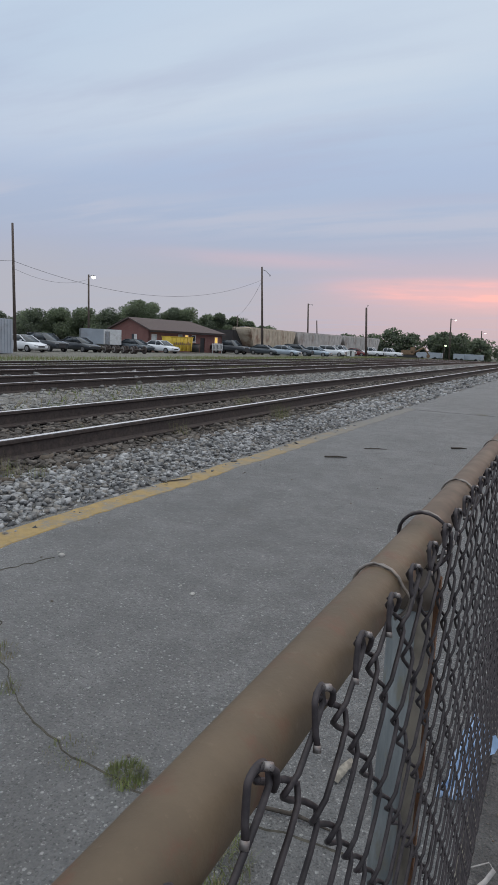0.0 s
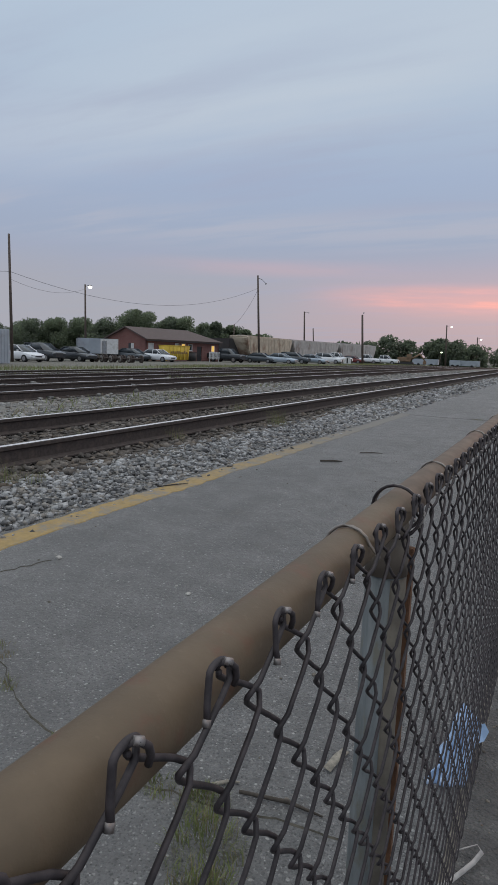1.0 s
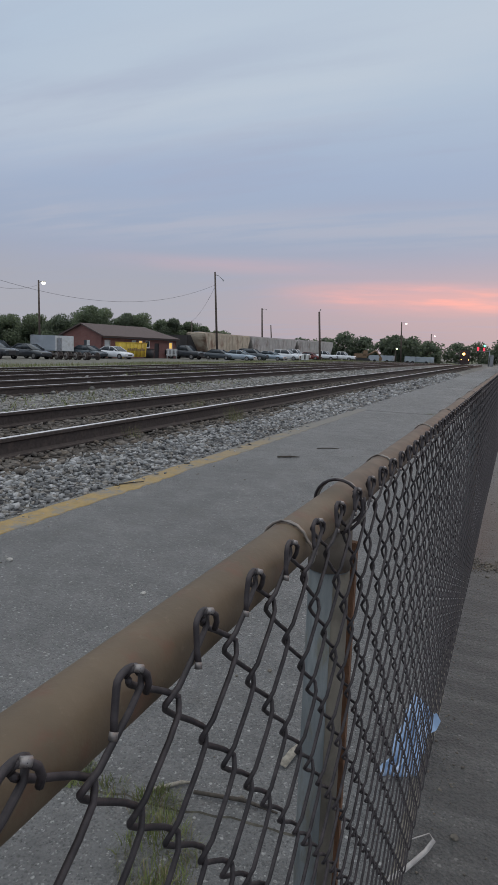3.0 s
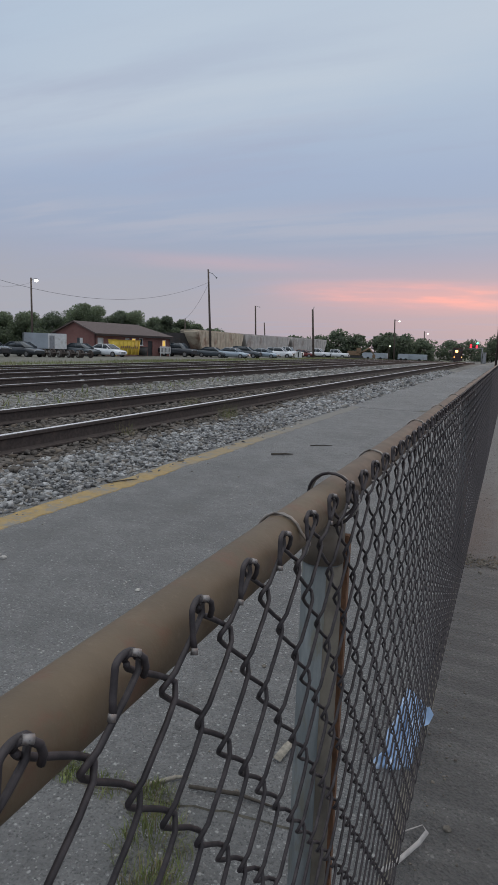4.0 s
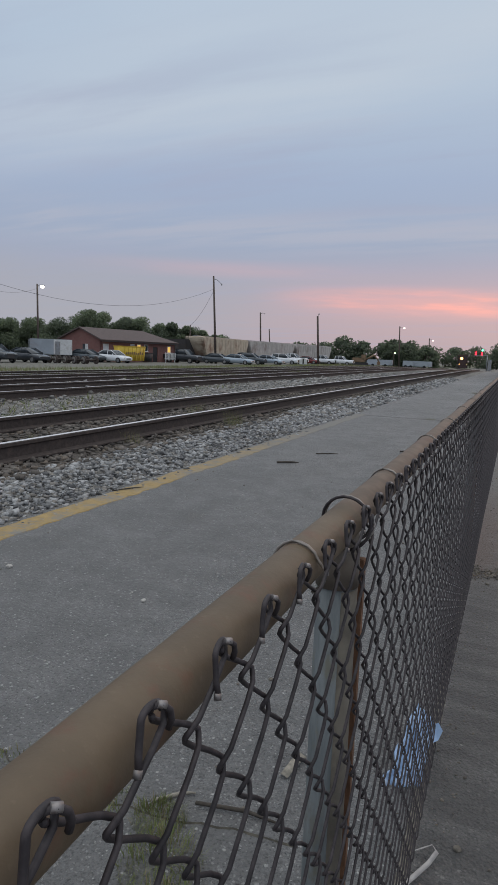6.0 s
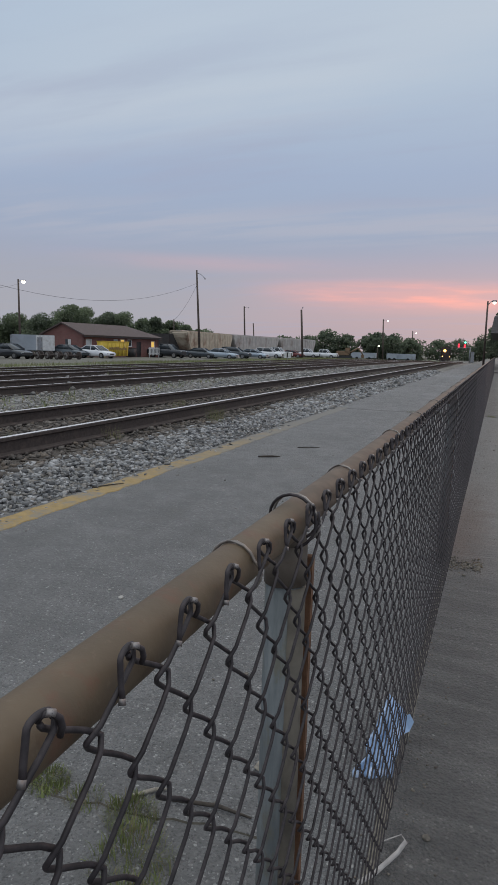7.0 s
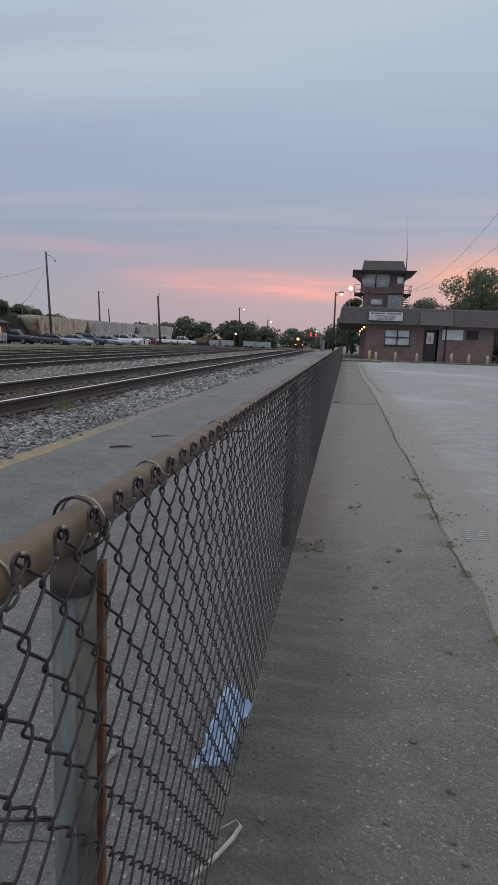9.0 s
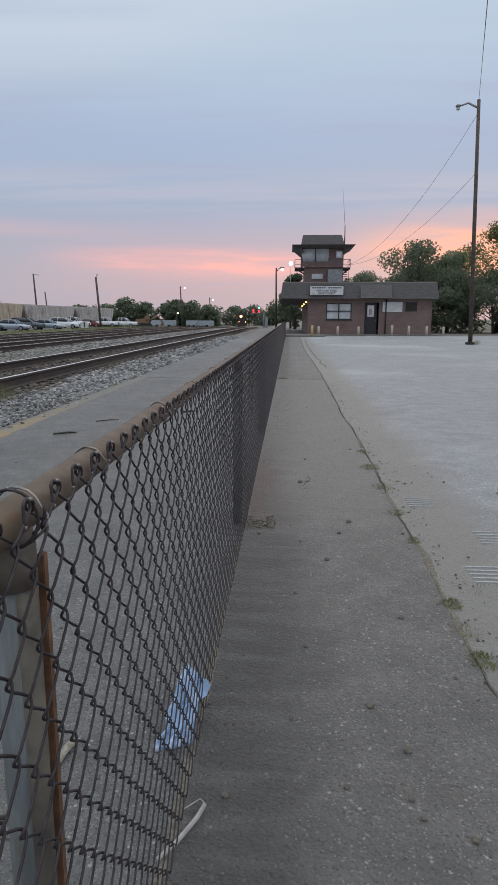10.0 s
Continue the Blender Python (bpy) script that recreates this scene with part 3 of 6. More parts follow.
# parking lot with an uneven broken edge to the walkway
r = random.Random(9)
bm = bmesh.new()
rows = []
for y in [-8 + 0.1 * k for k in range(200)] + [12 + 0.35 * k for k in range(98)]:
    e = kerb_line(y) + 0.001 + (0.012 * abs(noise.noise(Vector((y * 2.3, 1.0, 4)))) + r.uniform(0.0, 0.004)) * step01((y - 3.0) / 1.5)
    rows.append([bm.verts.new((x, y, z)) for x, z in ((e, -0.06), (e + 0.008, -0.004), (e + 0.4, -0.003), (3.0, 0.0), (9.0, 0.0), (26.0, 0.0), (26.0, -0.1))])
for p, q in zip(rows, rows[1:]):
    for k in range(6):
        bm.faces.new((p[k], p[k + 1], q[k + 1], q[k]))
tagged(new("road", mesh_of("road", bm, M["lot"])), "bleached grey parking lot asphalt with worn patches", "parking lot", kind="structure")

# yellow edge line, worn, as thick paint
r = random.Random(5)
bm = bmesh.new()
rows = []
for k in range(0, 140):
    y = -2 + k * 0.105
    w = 0.008 * math.sin(y * 3.3) + r.uniform(-0.016, 0.016)
    rows.append([bm.verts.new((x, y, z)) for x, z in ((-2.80 + w * 0.6, -0.004), (-2.79 + w * 0.6, 0.005), (-2.60 + w, 0.005), (-2.59 + w, -0.004))])
for p, q in zip(rows, rows[1:]):
    for k in range(3):
        bm.faces.new((p[k], p[k + 1], q[k + 1], q[k]))
tagged(new("yellow_line", mesh_of("yellow_line", bm, M["yellow_line"])), "worn yellow safety line along the platform edge", "line marking", kind="structure")


def crack(points, width, seed, name="crack"):
    r = random.Random(seed)
    bm = bmesh.new()
    rows = []
    for (a, b) in zip(points, points[1:]):
        a, b = Vector((*a, 0)), Vector((*b, 0))
        n = max(2, int((b - a).length / 0.04))
        side = (b - a).normalized().cross(Vector((0, 0, 1)))
        for k in range(n):
            c = a.lerp(b, k / n) + side * r.uniform(-0.012, 0.012)
            w = width * r.uniform(0.35, 1.1)
            rows.append([bm.verts.new(c + side * w + Vector((0, 0, -0.01))), bm.verts.new(c + Vector((0, 0, 0.004))), bm.verts.new(c - side * w + Vector((0, 0, -0.01)))])
    for p, q in zip(rows, rows[1:]):
        bm.faces.new((p[0], p[1], q[1], q[0]))
        bm.faces.new((p[1], p[2], q[2], q[1]))
    return tagged(new(name, mesh_of(name, bm, M["crack"])), "dirt-filled crack in the asphalt", "crack", kind="structure")


crack([(-2.55, 1.8), (-2.32, 1.98), (-2.22, 2.3)], 0.011, 1)
crack([(-1.9, 1.6), (-1.66, 1.39), (-1.37, 1.2), (-1.03, 1.09), (-0.76, 1.07), (-0.2, 1.16)], 0.015, 2)
crack([(kerb_line(0.5 * k) + 0.01, 0.5 * k) for k in range(9, 82)], 0.007, 3)
crack([(kerb_line(0.6 * k) + 0.22 + 0.05 * math.sin(k * 1.7), 0.6 * k) for k in range(26, 60)], 0.004, 6)
crack([(0.36, 4.3), (0.42, 4.5), (0.40, 4.65)], 0.006, 5)

# soil along the fence foot and in the joint to the lot
def soil(name, xc, half, y0, y1, h, seed, label, patchy=False):
    r = random.Random(seed)
    bm = bmesh.new()
    rows = []
    n = int((y1 - y0) / 0.06)
    for k in range(n + 1):
        y = y0 + (y1 - y0) * k / n
        a = half * (0.55 + 0.9 * abs(noise.noise(Vector((y * 1.7, seed, 0)))) + r.uniform(0, 0.35))
        b = half * (0.55 + 0.9 * abs(noise.noise(Vector((y * 1.9, seed + 7, 0)))) + r.uniform(0, 0.35))
        if patchy:
            w = max(0.12, min(1.8, 0.55 + 2.6 * noise.noise(Vector((y * 1.9, seed, 9)))))
            a, b = a * w, b * w
        if y1 - y0 < 5:
            w = math.sin(math.pi * min(1.0, max(0.0, k / n))) ** 0.8 * r.uniform(0.55, 1.15)
            a, b = a * w, b * w
        c = (xc(y) if callable(xc) else xc) + 0.25 * half * noise.noise(Vector((y * 0.8, seed, 3)))
        rows.append([bm.verts.new(p) for p in ((c - a, y, -0.006), (c - a * 0.5, y, h * 0.6), (c, y, h * r.uniform(0.6, 1.0)), (c + b * 0.5, y, h * 0.6), (c + b, y, -0.006))])
    for p, q in zip(rows, rows[1:]):
        for k in range(4):
            bm.faces.new((p[k], p[k + 1], q[k + 1], q[k])).smooth = True
    return tagged(new(name, mesh_of(name, bm, M["soil"])), label, "soil", kind="structure")


M["soil"] = plain("dark_gritty_soil", (0.205, 0.185, 0.150), 0.95, 0, 70, 0.55, 0.006, (0.13, 0.115, 0.09), 5)
soil("soil_1", 0.0, 0.022, -1.5, 41.0, 0.005, 1, "dark gritty soil along the fence foot")
soil("soil_2", lambda y: kerb_line(y) + 0.012, 0.020, -1.5, 41.0, 0.003, 2, "gritty soil in the joint beside the lot", True)

# ---------------------------------------------------------------- ballast


def stones(name, spots, material, label, seed):
    """Many broken stones in one mesh."""
    r = np.random.RandomState(seed)
    bm = bmesh.new()
    bmesh.ops.create_cube(bm, size=1.45)
    bmesh.ops.triangulate(bm, faces=bm.faces[:])
    bm.verts.index_update()
    base = np.array([v.co[:] for v in bm.verts])
    tri = np.array([[v.index for v in f.verts] for f in bm.faces])
    bm.free()
    shapes = []
    for _ in range(14):
        s = base * (1 + r.uniform(-0.42, 0.30, (len(base), 1))) + r.uniform(-0.22, 0.22, (len(base), 3))
        shapes.append(s * r.uniform(0.42, 1.45, (1, 3)))
    n = len(spots)
    spots = np.asarray(spots, float)
    V = np.empty((n, len(base), 3))
    ang = r.uniform(0, math.tau, (n, 3))
    for i in range(n):
        cx, cy, cz = np.cos(ang[i])
        sx, sy, sz = np.sin(ang[i])
        rot = np.array([[cz, -sz, 0], [sz, cz, 0], [0, 0, 1]]) @ np.array([[1, 0, 0], [0, cx, -sx], [0, sx, cx]])
        V[i] = ((shapes[i % 14] * spots[i, 3]) @ rot.T) * np.array([1.12, 1.12, 0.72]) + spots[i, :3]
    F = (tri[None] + (np.arange(n) * len(base))[:, None, None]).reshape(-1, 3)
    me = bpy.data.meshes.new(name)
    me.vertices.add(n * len(base))
    me.vertices.foreach_set("co", V.reshape(-1))
    me.loops.add(F.size)
    me.loops.foreach_set("vertex_index", F.reshape(-1).astype(np.int32))
    me.polygons.add(len(F))
    me.polygons.foreach_set("loop_start", np.arange(0, F.size, 3, dtype=np.int32))
    me.update(calc_edges=True)
    me.materials.append(material)
    return tagged(new(name, me), label, "gravel", kind="stuff")


def scatter(n, x0, x1, y0, y1, s0, s1, lift, seed, skew=1.0):
    r = random.Random(seed)
    out = []
    for _ in range(n):
        x = r.uniform(x0, x1)
        y = y0 + (y1 - y0) * r.random() ** skew
        s = s0 + (s1 - s0) * r.random() ** 1.6
        xx = x + bend(y)
        out.append((xx, y, level(x, y) + lift + s * r.uniform(0.0, 0.55), s))
    return out


stones("ballast", scatter(17000, -3.64, -2.80, 0.8, 11.0, 0.007, 0.029, -0.002, 1, 1.25) + scatter(5200, -3.75, -2.78, 11.0, 40.0, 0.02, 0.05, -0.004, 2, 1.5)
       + scatter(520, -3.4, -2.68, 0.8, 9.0, 0.008, 0.022, 0.03, 3), M["ballast"], "loose pale grey ballast stones beside the track", 1)
stones("dirty_ballast", scatter(11000, -6.1, -3.45, 1.0, 16.0, 0.010, 0.034, 0.008, 4, 1.2) + scatter(2000, -6.1, -3.6, 16.0, 45.0, 0.03, 0.05, 0.0, 5, 1.4),
       M["dirty_ballast"], "oily brown ballast between and under the rails", 2)
stones("yard_ballast", scatter(6500, -8.4, -5.9, 3.0, 22.0, 0.016, 0.042, 0.0, 6, 1.2) + scatter(2600, -8.4, -5.9, 22.0, 60.0, 0.03, 0.06, 0.0, 7, 1.4)
       + scatter(2600, -13.0, -8.4, 6.0, 40.0, 0.03, 0.06, 0.0, 8, 1.3), M["mid_ballast"], "dull grey ballast between two tracks", 3)

# ---------------------------------------------------------------- tracks
rail_profile = [(-0.075, 0.0), (0.075, 0.0), (0.075, 0.015), (0.012, 0.035), (0.010, 0.13), (0.036, 0.145), (0.036, 0.172), (0.030, 0.18), (-0.030, 0.18), (-0.036, 0.172), (-0.036, 0.145), (-0.010, 0.13), (-0.012, 0.035), (-0.075, 0.015)]
rail_ys = [-12 + 4 * k for k in range(20)] + [70 + 8 * k for k in range(30)]


def track(cx, label, y_end, n_ties, drop=0.0):
    t = thing("railway_track", label, "railway track", group="parallel yard tracks")
    ysq = [y for y in rail_ys if y <= y_end]
    for side in (-0.7525, 0.7525):
        bm = bmesh.new()
        rows = []
        for y in ysq:
            x = cx + side + bend(y)
            z = level(cx, y) + 0.025 - drop
            rows.append([bm.verts.new((x + a, y, z + b)) for a, b in rail_profile])
        for p, q in zip(rows, rows[1:]):
            for k in range(len(rail_profile)):
                bm.faces.new((p[k], p[(k + 1) % 14], q[(k + 1) % 14], q[k]))
        bm.faces.new(rows[0])
        bm.faces.new(rows[-1][::-1])
        bmesh.ops.recalc_face_normals(bm, faces=bm.faces[:])
        rl = part("rail", bm, M["rail_side"], t, "steel rail with a polished head and rusty web")
        rl.data.materials.append(M["rail_top"])
        for f in rl.data.polygons:
            ids = [v % 14 for v in f.vertices]
            if len(ids) == 4 and all(i in (7, 8) for i in ids):
                f.material_index = 1
    r = random.Random(int(-cx * 10))
    tie_bm = box(-1.3, 1.3, -0.11, 0.11, -0.16, 0.0, 0.012)
    tie_me = mesh_of("tie", tie_bm, M["tie"])
    plate_me = mesh_of("tie_plate", box(-0.09, 0.09, -0.15, 0.15, 0.0, 0.02, 0.004), M["rail_side"])
    for k in range(n_ties):
        y = 0.9 + k * 0.53
        ob = new("tie", tie_me)
        ob.parent = t
        ob.matrix_basis = pose(cx + bend(y) + r.uniform(-0.05, 0.05), y, level(cx, y) + 0.012 - drop + r.uniform(-0.008, 0.003), 0, 0, r.uniform(-1.5, 1.5))
    return t


track(-4.80, "main railway track with polished rails on dark ties and ballast", 310, 110)
track(-9.70, "second railway track with polished rails on dark ties", 280, 90, 0.03)
track(-13.2, "third yard track with dull rails in dirt", 240, 60, 0.05)
track(-16.9, "low yard track half sunk in dirt and grass", 150, 40, 0.08)

# ---------------------------------------------------------------- chain link fence
S, VH, VH0, TOP, WIRE = 0.0725, 0.0396, 0.0325, 0.996, 0.00172
SHIFT, LEAN = 0.004, 0.018               # of the fabric along the fence; of its foot towards the walkway
RAIL_X, RAIL_Z, RAIL_R = -0.0275, 0.972, 0.021
POST_0, BAY, BAYS = 0.54, 2.90, 14
M["sleeve"] = plain("brown_grey_stained_sleeve", (0.155, 0.128, 0.102), 0.75, 0.1, 22, 0.45, 0.001, (0.10, 0.07, 0.05), 12)
M["olive"] = plain("olive_stained_zinc", (0.165, 0.145, 0.115), 0.75, 0.1, 22, 0.5, 0.001, (0.10, 0.075, 0.052), 12)
fence = thing("chain_link_fence", "low rusted chain link fence with a tan top rail", "fence")


US = {7: (0.0, 0.05, 0.16, 0.38, 0.6, 0.8, 0.94), 4: (0.0, 0.14, 0.5, 0.86), 3: (0.0, 0.35, 0.75), 2: (0.0, 0.5)}


def picket(first, rows, steps):
    """One zigzag wire between two columns of knots, from the top down."""
    pts = []
    for m in range(rows):
        right = (m + first) % 2          # 0: this run goes down towards the far side
        ya, yb = (0.0, S / 2) if not right else (S / 2, 0.0)
        z = TOP + 0.001 - (VH0 + (m - 1) * VH if m else 0.0)
        fall = VH if m else VH0
        front = -0.0034 if not right else 0.0034
        over = -0.0050 if not right else 0.0050
        for u in US[steps]:
            w = 0.86 * u + 0.14 * u ** 2.4
            w = 0.62 * w + 0.38 * (0.5 - 0.5 * math.cos(math.pi * u))
            y = (ya + over) + (yb - ya - 2 * over) * w
            x = front * min(1.0, 5.5 * u, 5.5 * (1 - u))
            pts.append((x, y, z - fall * u))
    return pts


def knuckle_paths(n):
    """The two hooked wire ends at the top of the fabric: a narrow closed loop, and a hook round its crown."""
    a = [(0.0004, 0.0046, TOP - 0.0005)]
    for i in range(n):
        g = math.pi * (0.12 + 0.88 * i / (n - 1))
        a.append((0.0008 + 0.0016 * i / (n - 1), -0.0052 + 0.0088 * math.cos(g), TOP + 0.0008 + 0.0046 * math.sin(g)))
    a += [(0.0030, -0.0156, TOP - 0.0055), (0.0040, -0.0176, TOP - 0.0115), (0.0056, -0.0196, TOP - 0.0172)]
    b = [(-0.0004, -0.0050, TOP + 0.0012), (0.0018, -0.0040, TOP + 0.0044), (0.0050, -0.0012, TOP + 0.0048), (0.0068, 0.0024, TOP + 0.0012),
         (0.0060, 0.0048, TOP - 0.0045), (0.0042, 0.0052, TOP - 0.0095)]
    return a, b


def wire_mesh(name, paths, sides, r=WIRE):
    v, f_ = tube(paths, r, sides)
    me = bpy.data.meshes.new(name)
    me.from_pydata(v, [], f_)
    me.materials.append(M["wire"])
    me.polygons.foreach_set("use_smooth", [True] * len(me.polygons))
    return me


def knuckle_mesh(n, sides, bare_highlight):
    me = wire_mesh("knuckle", knuckle_paths(n), sides, WIRE * 1.05)
    if bare_highlight:
        bm = bmesh.new()
        bm.from_mesh(me)
        k = len(bm.faces)
        # pale rods: a highlight put into the crown's colour, and the bare tip
        bm_rod(bm, (0.0034, -0.0030, TOP + 0.0054), (0.0060, 0.0004, TOP + 0.0042), 0.0020, 0.0020, 9)
        bm_rod(bm, (0.0058, -0.0208, TOP - 0.0198), (0.0054, -0.0194, TOP - 0.0165), 0.0022, 0.0021, 9)
        bm.faces.ensure_lookup_table()
        for q in bm.faces[k:]:
            q.material_index = 1
        bm.to_mesh(me)
        bm.free()
        me.materials.append(M["bare_highlight"])
    return me


fine = [wire_mesh("wire", [picket(k, 25, 7)], 8) for k in (0, 1)]
plain_wire = [wire_mesh("wire", [picket(k, 25, 4)], 5) for k in (0, 1)]
knob_fine, knob_plain = knuckle_mesh(8, 8, True), knuckle_mesh(5, 5, True)
fr = random.Random(12)
Y_FAR = 6.4                              # wires up to here are single parts
for c in range(math.ceil(-1.45 / (S / 2)), math.ceil(Y_FAR / (S / 2))):
    y = c * S / 2
    ob = new("wire", (fine if y < 2.6 else plain_wire)[c % 2])
    ob.parent = fence
    ob.matrix_basis = pose(LEAN + 0.0015 * math.sin(y * 2.3), y + SHIFT + fr.uniform(-0.0008, 0.0008), 0, 0, fr.uniform(-0.1, 0.1) - math.degrees(LEAN), 0)
for k in range(math.ceil(-1.45 / S), math.ceil(Y_FAR / S)):
    y = k * S
    ob = new("knuckle", knob_fine if y < 2.6 else knob_plain)
    ob.parent = fence
    ob.matrix_basis = pose(0, y + SHIFT, 0) @ pose(0, 0, TOP, fr.uniform(-4, 4), fr.uniform(-4, 4), fr.uniform(-5, 6)) @ pose(0, 0, -TOP)
for bay in range(2, BAYS):
    y_lo, y_hi = max(Y_FAR, POST_0 + bay * BAY), POST_0 + (bay + 1) * BAY
    steps, sides = (3, 4) if bay < 4 else (2, 3)
    paths = []
    for c in range(math.ceil(y_lo / (S / 2)), math.ceil(y_hi / (S / 2))):
        off = np.array((0, c * S / 2 + SHIFT, 0))
        paths.append(np.array(picket(c % 2, 25, steps)) + off)
        if c % 2 == 0:
            paths.extend(np.array(p) + off for p in knuckle_paths(4))
    paths = [np.asarray(q) + np.array((LEAN, 0, 0)) * (1 - np.asarray(q)[:, 2:3]) for q in paths]
    v, f_ = tube(paths, 0.0022, sides)
    tagged(raw("chain_link_mesh", v, f_, M["wire"], fence), kind="stuff")

# bottom edge and posts
for bay in range(-1, BAYS):
    y = POST_0 + bay * BAY
    n = 20 if bay < 2 else 10
    if bay >= 0:
        px = RAIL_X - 0.004
        post = part("post", bm_rod(bmesh.new(), (px, y, -0.05), (px, y, 0.902), 0.0240, None, n), M["post"], fence, "weathered galvanised fence post")
        cap = bmesh.new()
        bm_rod(cap, (px, y, 0.897), (px, y, 0.945), 0.0254, 0.0250, n)
        bm_rod(cap, (px, y, 0.945), (RAIL_X, y, 0.966), 0.0250, 0.019, n)
        part("post_cap", cap, M["sleeve"], post, "brown stained sleeve holding the rail")
        fl = bmesh.new()
        arc = [radians(-62 + 16 * q) for q in range(8)]
        lip = [[fl.verts.new((px + 0.0247 * math.cos(g), y + 0.0247 * math.sin(g), zz)) for g in arc] for zz in (0.0, 0.3, 0.6, 0.895)]
        for p_, q_ in zip(lip, lip[1:]):
            for m_ in range(7):
                fl.faces.new((p_[m_], p_[m_ + 1], q_[m_ + 1], q_[m_])).smooth = True
        part("flange", fl, M["olive"], post, "stained olive flange of the post").modifiers.new("thick", "SOLIDIFY").thickness = 0.0015
        part("rusted_strip", box(px + 0.0185, px + 0.0275, y + 0.016, y + 0.028, 0.02, 0.925, 0.001), M["rust"], post, "rusted orange stretcher strip")
    a = -1.45 if bay == -1 else y
    b = POST_0 + (bay + 1) * BAY
    part("top_rail", bm_rod(bmesh.new(), (RAIL_X, a, RAIL_Z), (RAIL_X, b, RAIL_Z), RAIL_R, None, 32 if bay < 1 else 12, False), M["pipe"] if bay < 0 else M["rusty_pipe"], fence, "tan painted pipe rail with rust spots")


def tie_loop(y, lean, r, grow=0.0):
    pts = []
    for k in range(15):
        g = radians(-60 + 285 * k / 14)
        pts.append((RAIL_X + (RAIL_R + r + 0.0005 + grow) * math.cos(g) + (0.006 if g < 0.2 else 0), y + lean * (k / 14 - 0.3), RAIL_Z + (RAIL_R + r + 0.0005 + grow) * math.sin(g)))
    return pts


for k, (y, lean) in enumerate(((0.365, 0.010), (0.550, 0.02), (0.79, 0.006), (1.28, 0.01), (1.75, -0.01), (2.3, 0.01), (2.85, 0.01), (3.42, -0.012), (3.9, 0.01), (4.6, 0.01), (5.4, 0.01), (6.3, 0.01))):
    v, f = tube([tie_loop(y, lean, 0.0017, 0.005 if k == 1 else 0.0)], 0.0016, 8 if k < 5 else 5)
    raw("tie_wire", v, f, M["tie_wire"], fence)["label"] = "bright bent tie wire round the rail"

coil = []
for k in range(31):
    g = radians(-70 + 15 * k)
    rr = RAIL_R + 0.004 + 0.007 * (0.5 + 0.5 * math.sin(k * 0.21))
    coil.append((RAIL_X + 0.004 + rr * math.cos(g), 0.515 + 0.0011 * k, RAIL_Z + 0.002 + rr * math.sin(g)))
v, f = tube([coil], 0.0018, 8)
raw("tie_wire", v, f, M["wire"], fence)["label"] = "dark loose coil of tie wire at the post top"

# ---------------------------------------------------------------- litter and weeds


def draped_bag():
    """A bag leaning against the fabric: a front sheet, a fold over the top and a slack back."""
    low_l, low_r, top_l, top_r = Vector((-0.100, 1.445, 0.004)), Vector((0.002, 1.485, 0.004)), Vector((-0.040, 1.655, 0.158)), Vector((0.016, 1.625, 0.122))
    back = Vector((-0.02, 0.13, -0.15))
    n, bm, rows = 26, bmesh.new(), []
    for i in range(n + 1):
        row = []
        for j in range(n + 1):
            u, v = i / n, j / n * 1.6
            a_, b_ = low_l.lerp(top_l, min(v, 1.0)), low_r.lerp(top_r, min(v, 1.0))
            c = a_.lerp(b_, u) + back * max(0.0, v - 1.0) * 1.55
            q = Vector((u * 3.2, v * 2.0, 4.0))
            c += Vector((0.25, -0.75, 0.45)) * (0.020 * noise.noise(q) + 0.012 * noise.noise(q * 2.6) + 0.010 * math.sin(u * 15 + 3 * noise.noise(q)) * (1 - 0.5 * min(v, 1)))
            c.x += 0.014 * noise.noise(Vector((v * 6, u * 2, 9)))
            c.z = max(0.003, c.z)
            row.append(bm.verts.new(c))
        rows.append(row)
    for i in range(n):
        for j in range(n):
            bm.faces.new((rows[i][j], rows[i + 1][j], rows[i + 1][j + 1], rows[i][j + 1])).smooth = True
    flap = [bm.verts.new(c) for c in ((0.006, 1.575, 0.078), (0.030, 1.590, 0.088), (0.040, 1.605, 0.112), (0.026, 1.615, 0.128), (0.010, 1.612, 0.118))]
    bm.faces.new(flap)
    ob = new("plastic_bag", mesh_of("plastic_bag", bm, M["bag"]))
    ob.modifiers.new("thickness", "SOLIDIFY").thickness = 0.0012
    return tagged(ob, "crumpled pale blue plastic bag caught at the fence foot", "bag")


draped_bag()


def ribbon(name, pts, width, material, label, category):
    bm = bmesh.new()
    rows = []
    for i, p in enumerate(pts):
        p = Vector(p)
        d = (Vector(pts[min(i + 1, len(pts) - 1)]) - Vector(pts[max(i - 1, 0)])).normalized()
        s_ = d.cross(Vector((0, 0, 1))).normalized() * width / 2
        rows.append([bm.verts.new(p + s_), bm.verts.new(p - s_ + Vector((0, 0, 0.006)))])
    for p, q in zip(rows, rows[1:]):
        bm.faces.new((p[0], p[1], q[1], q[0])).smooth = True
    ob = new(name, mesh_of(name, bm, material))
    sol = ob.modifiers.new("thickness", "SOLIDIFY")
    sol.thickness = 0.0015
    return tagged(ob, label, category)


ribbon("paper_strip", [(-0.015, 1.09, 0.010), (0.018, 1.13, 0.016), (0.038, 1.17, 0.016), (0.056, 1.21, 0.014), (0.070, 1.245, 0.020), (0.058, 1.252, 0.028), (0.036, 1.240, 0.020), (0.018, 1.232, 0.012)], 0.0085, M["paper"], "torn strip of pale paper on the walkway", "litter")
ribbon("paper_scrap", [(-0.35, 1.36, 0.006), (-0.34, 1.42, 0.012), (-0.33, 1.47, 0.006)], 0.022, M["pale_stick"], "flat pale wood chip on the asphalt", "litter")


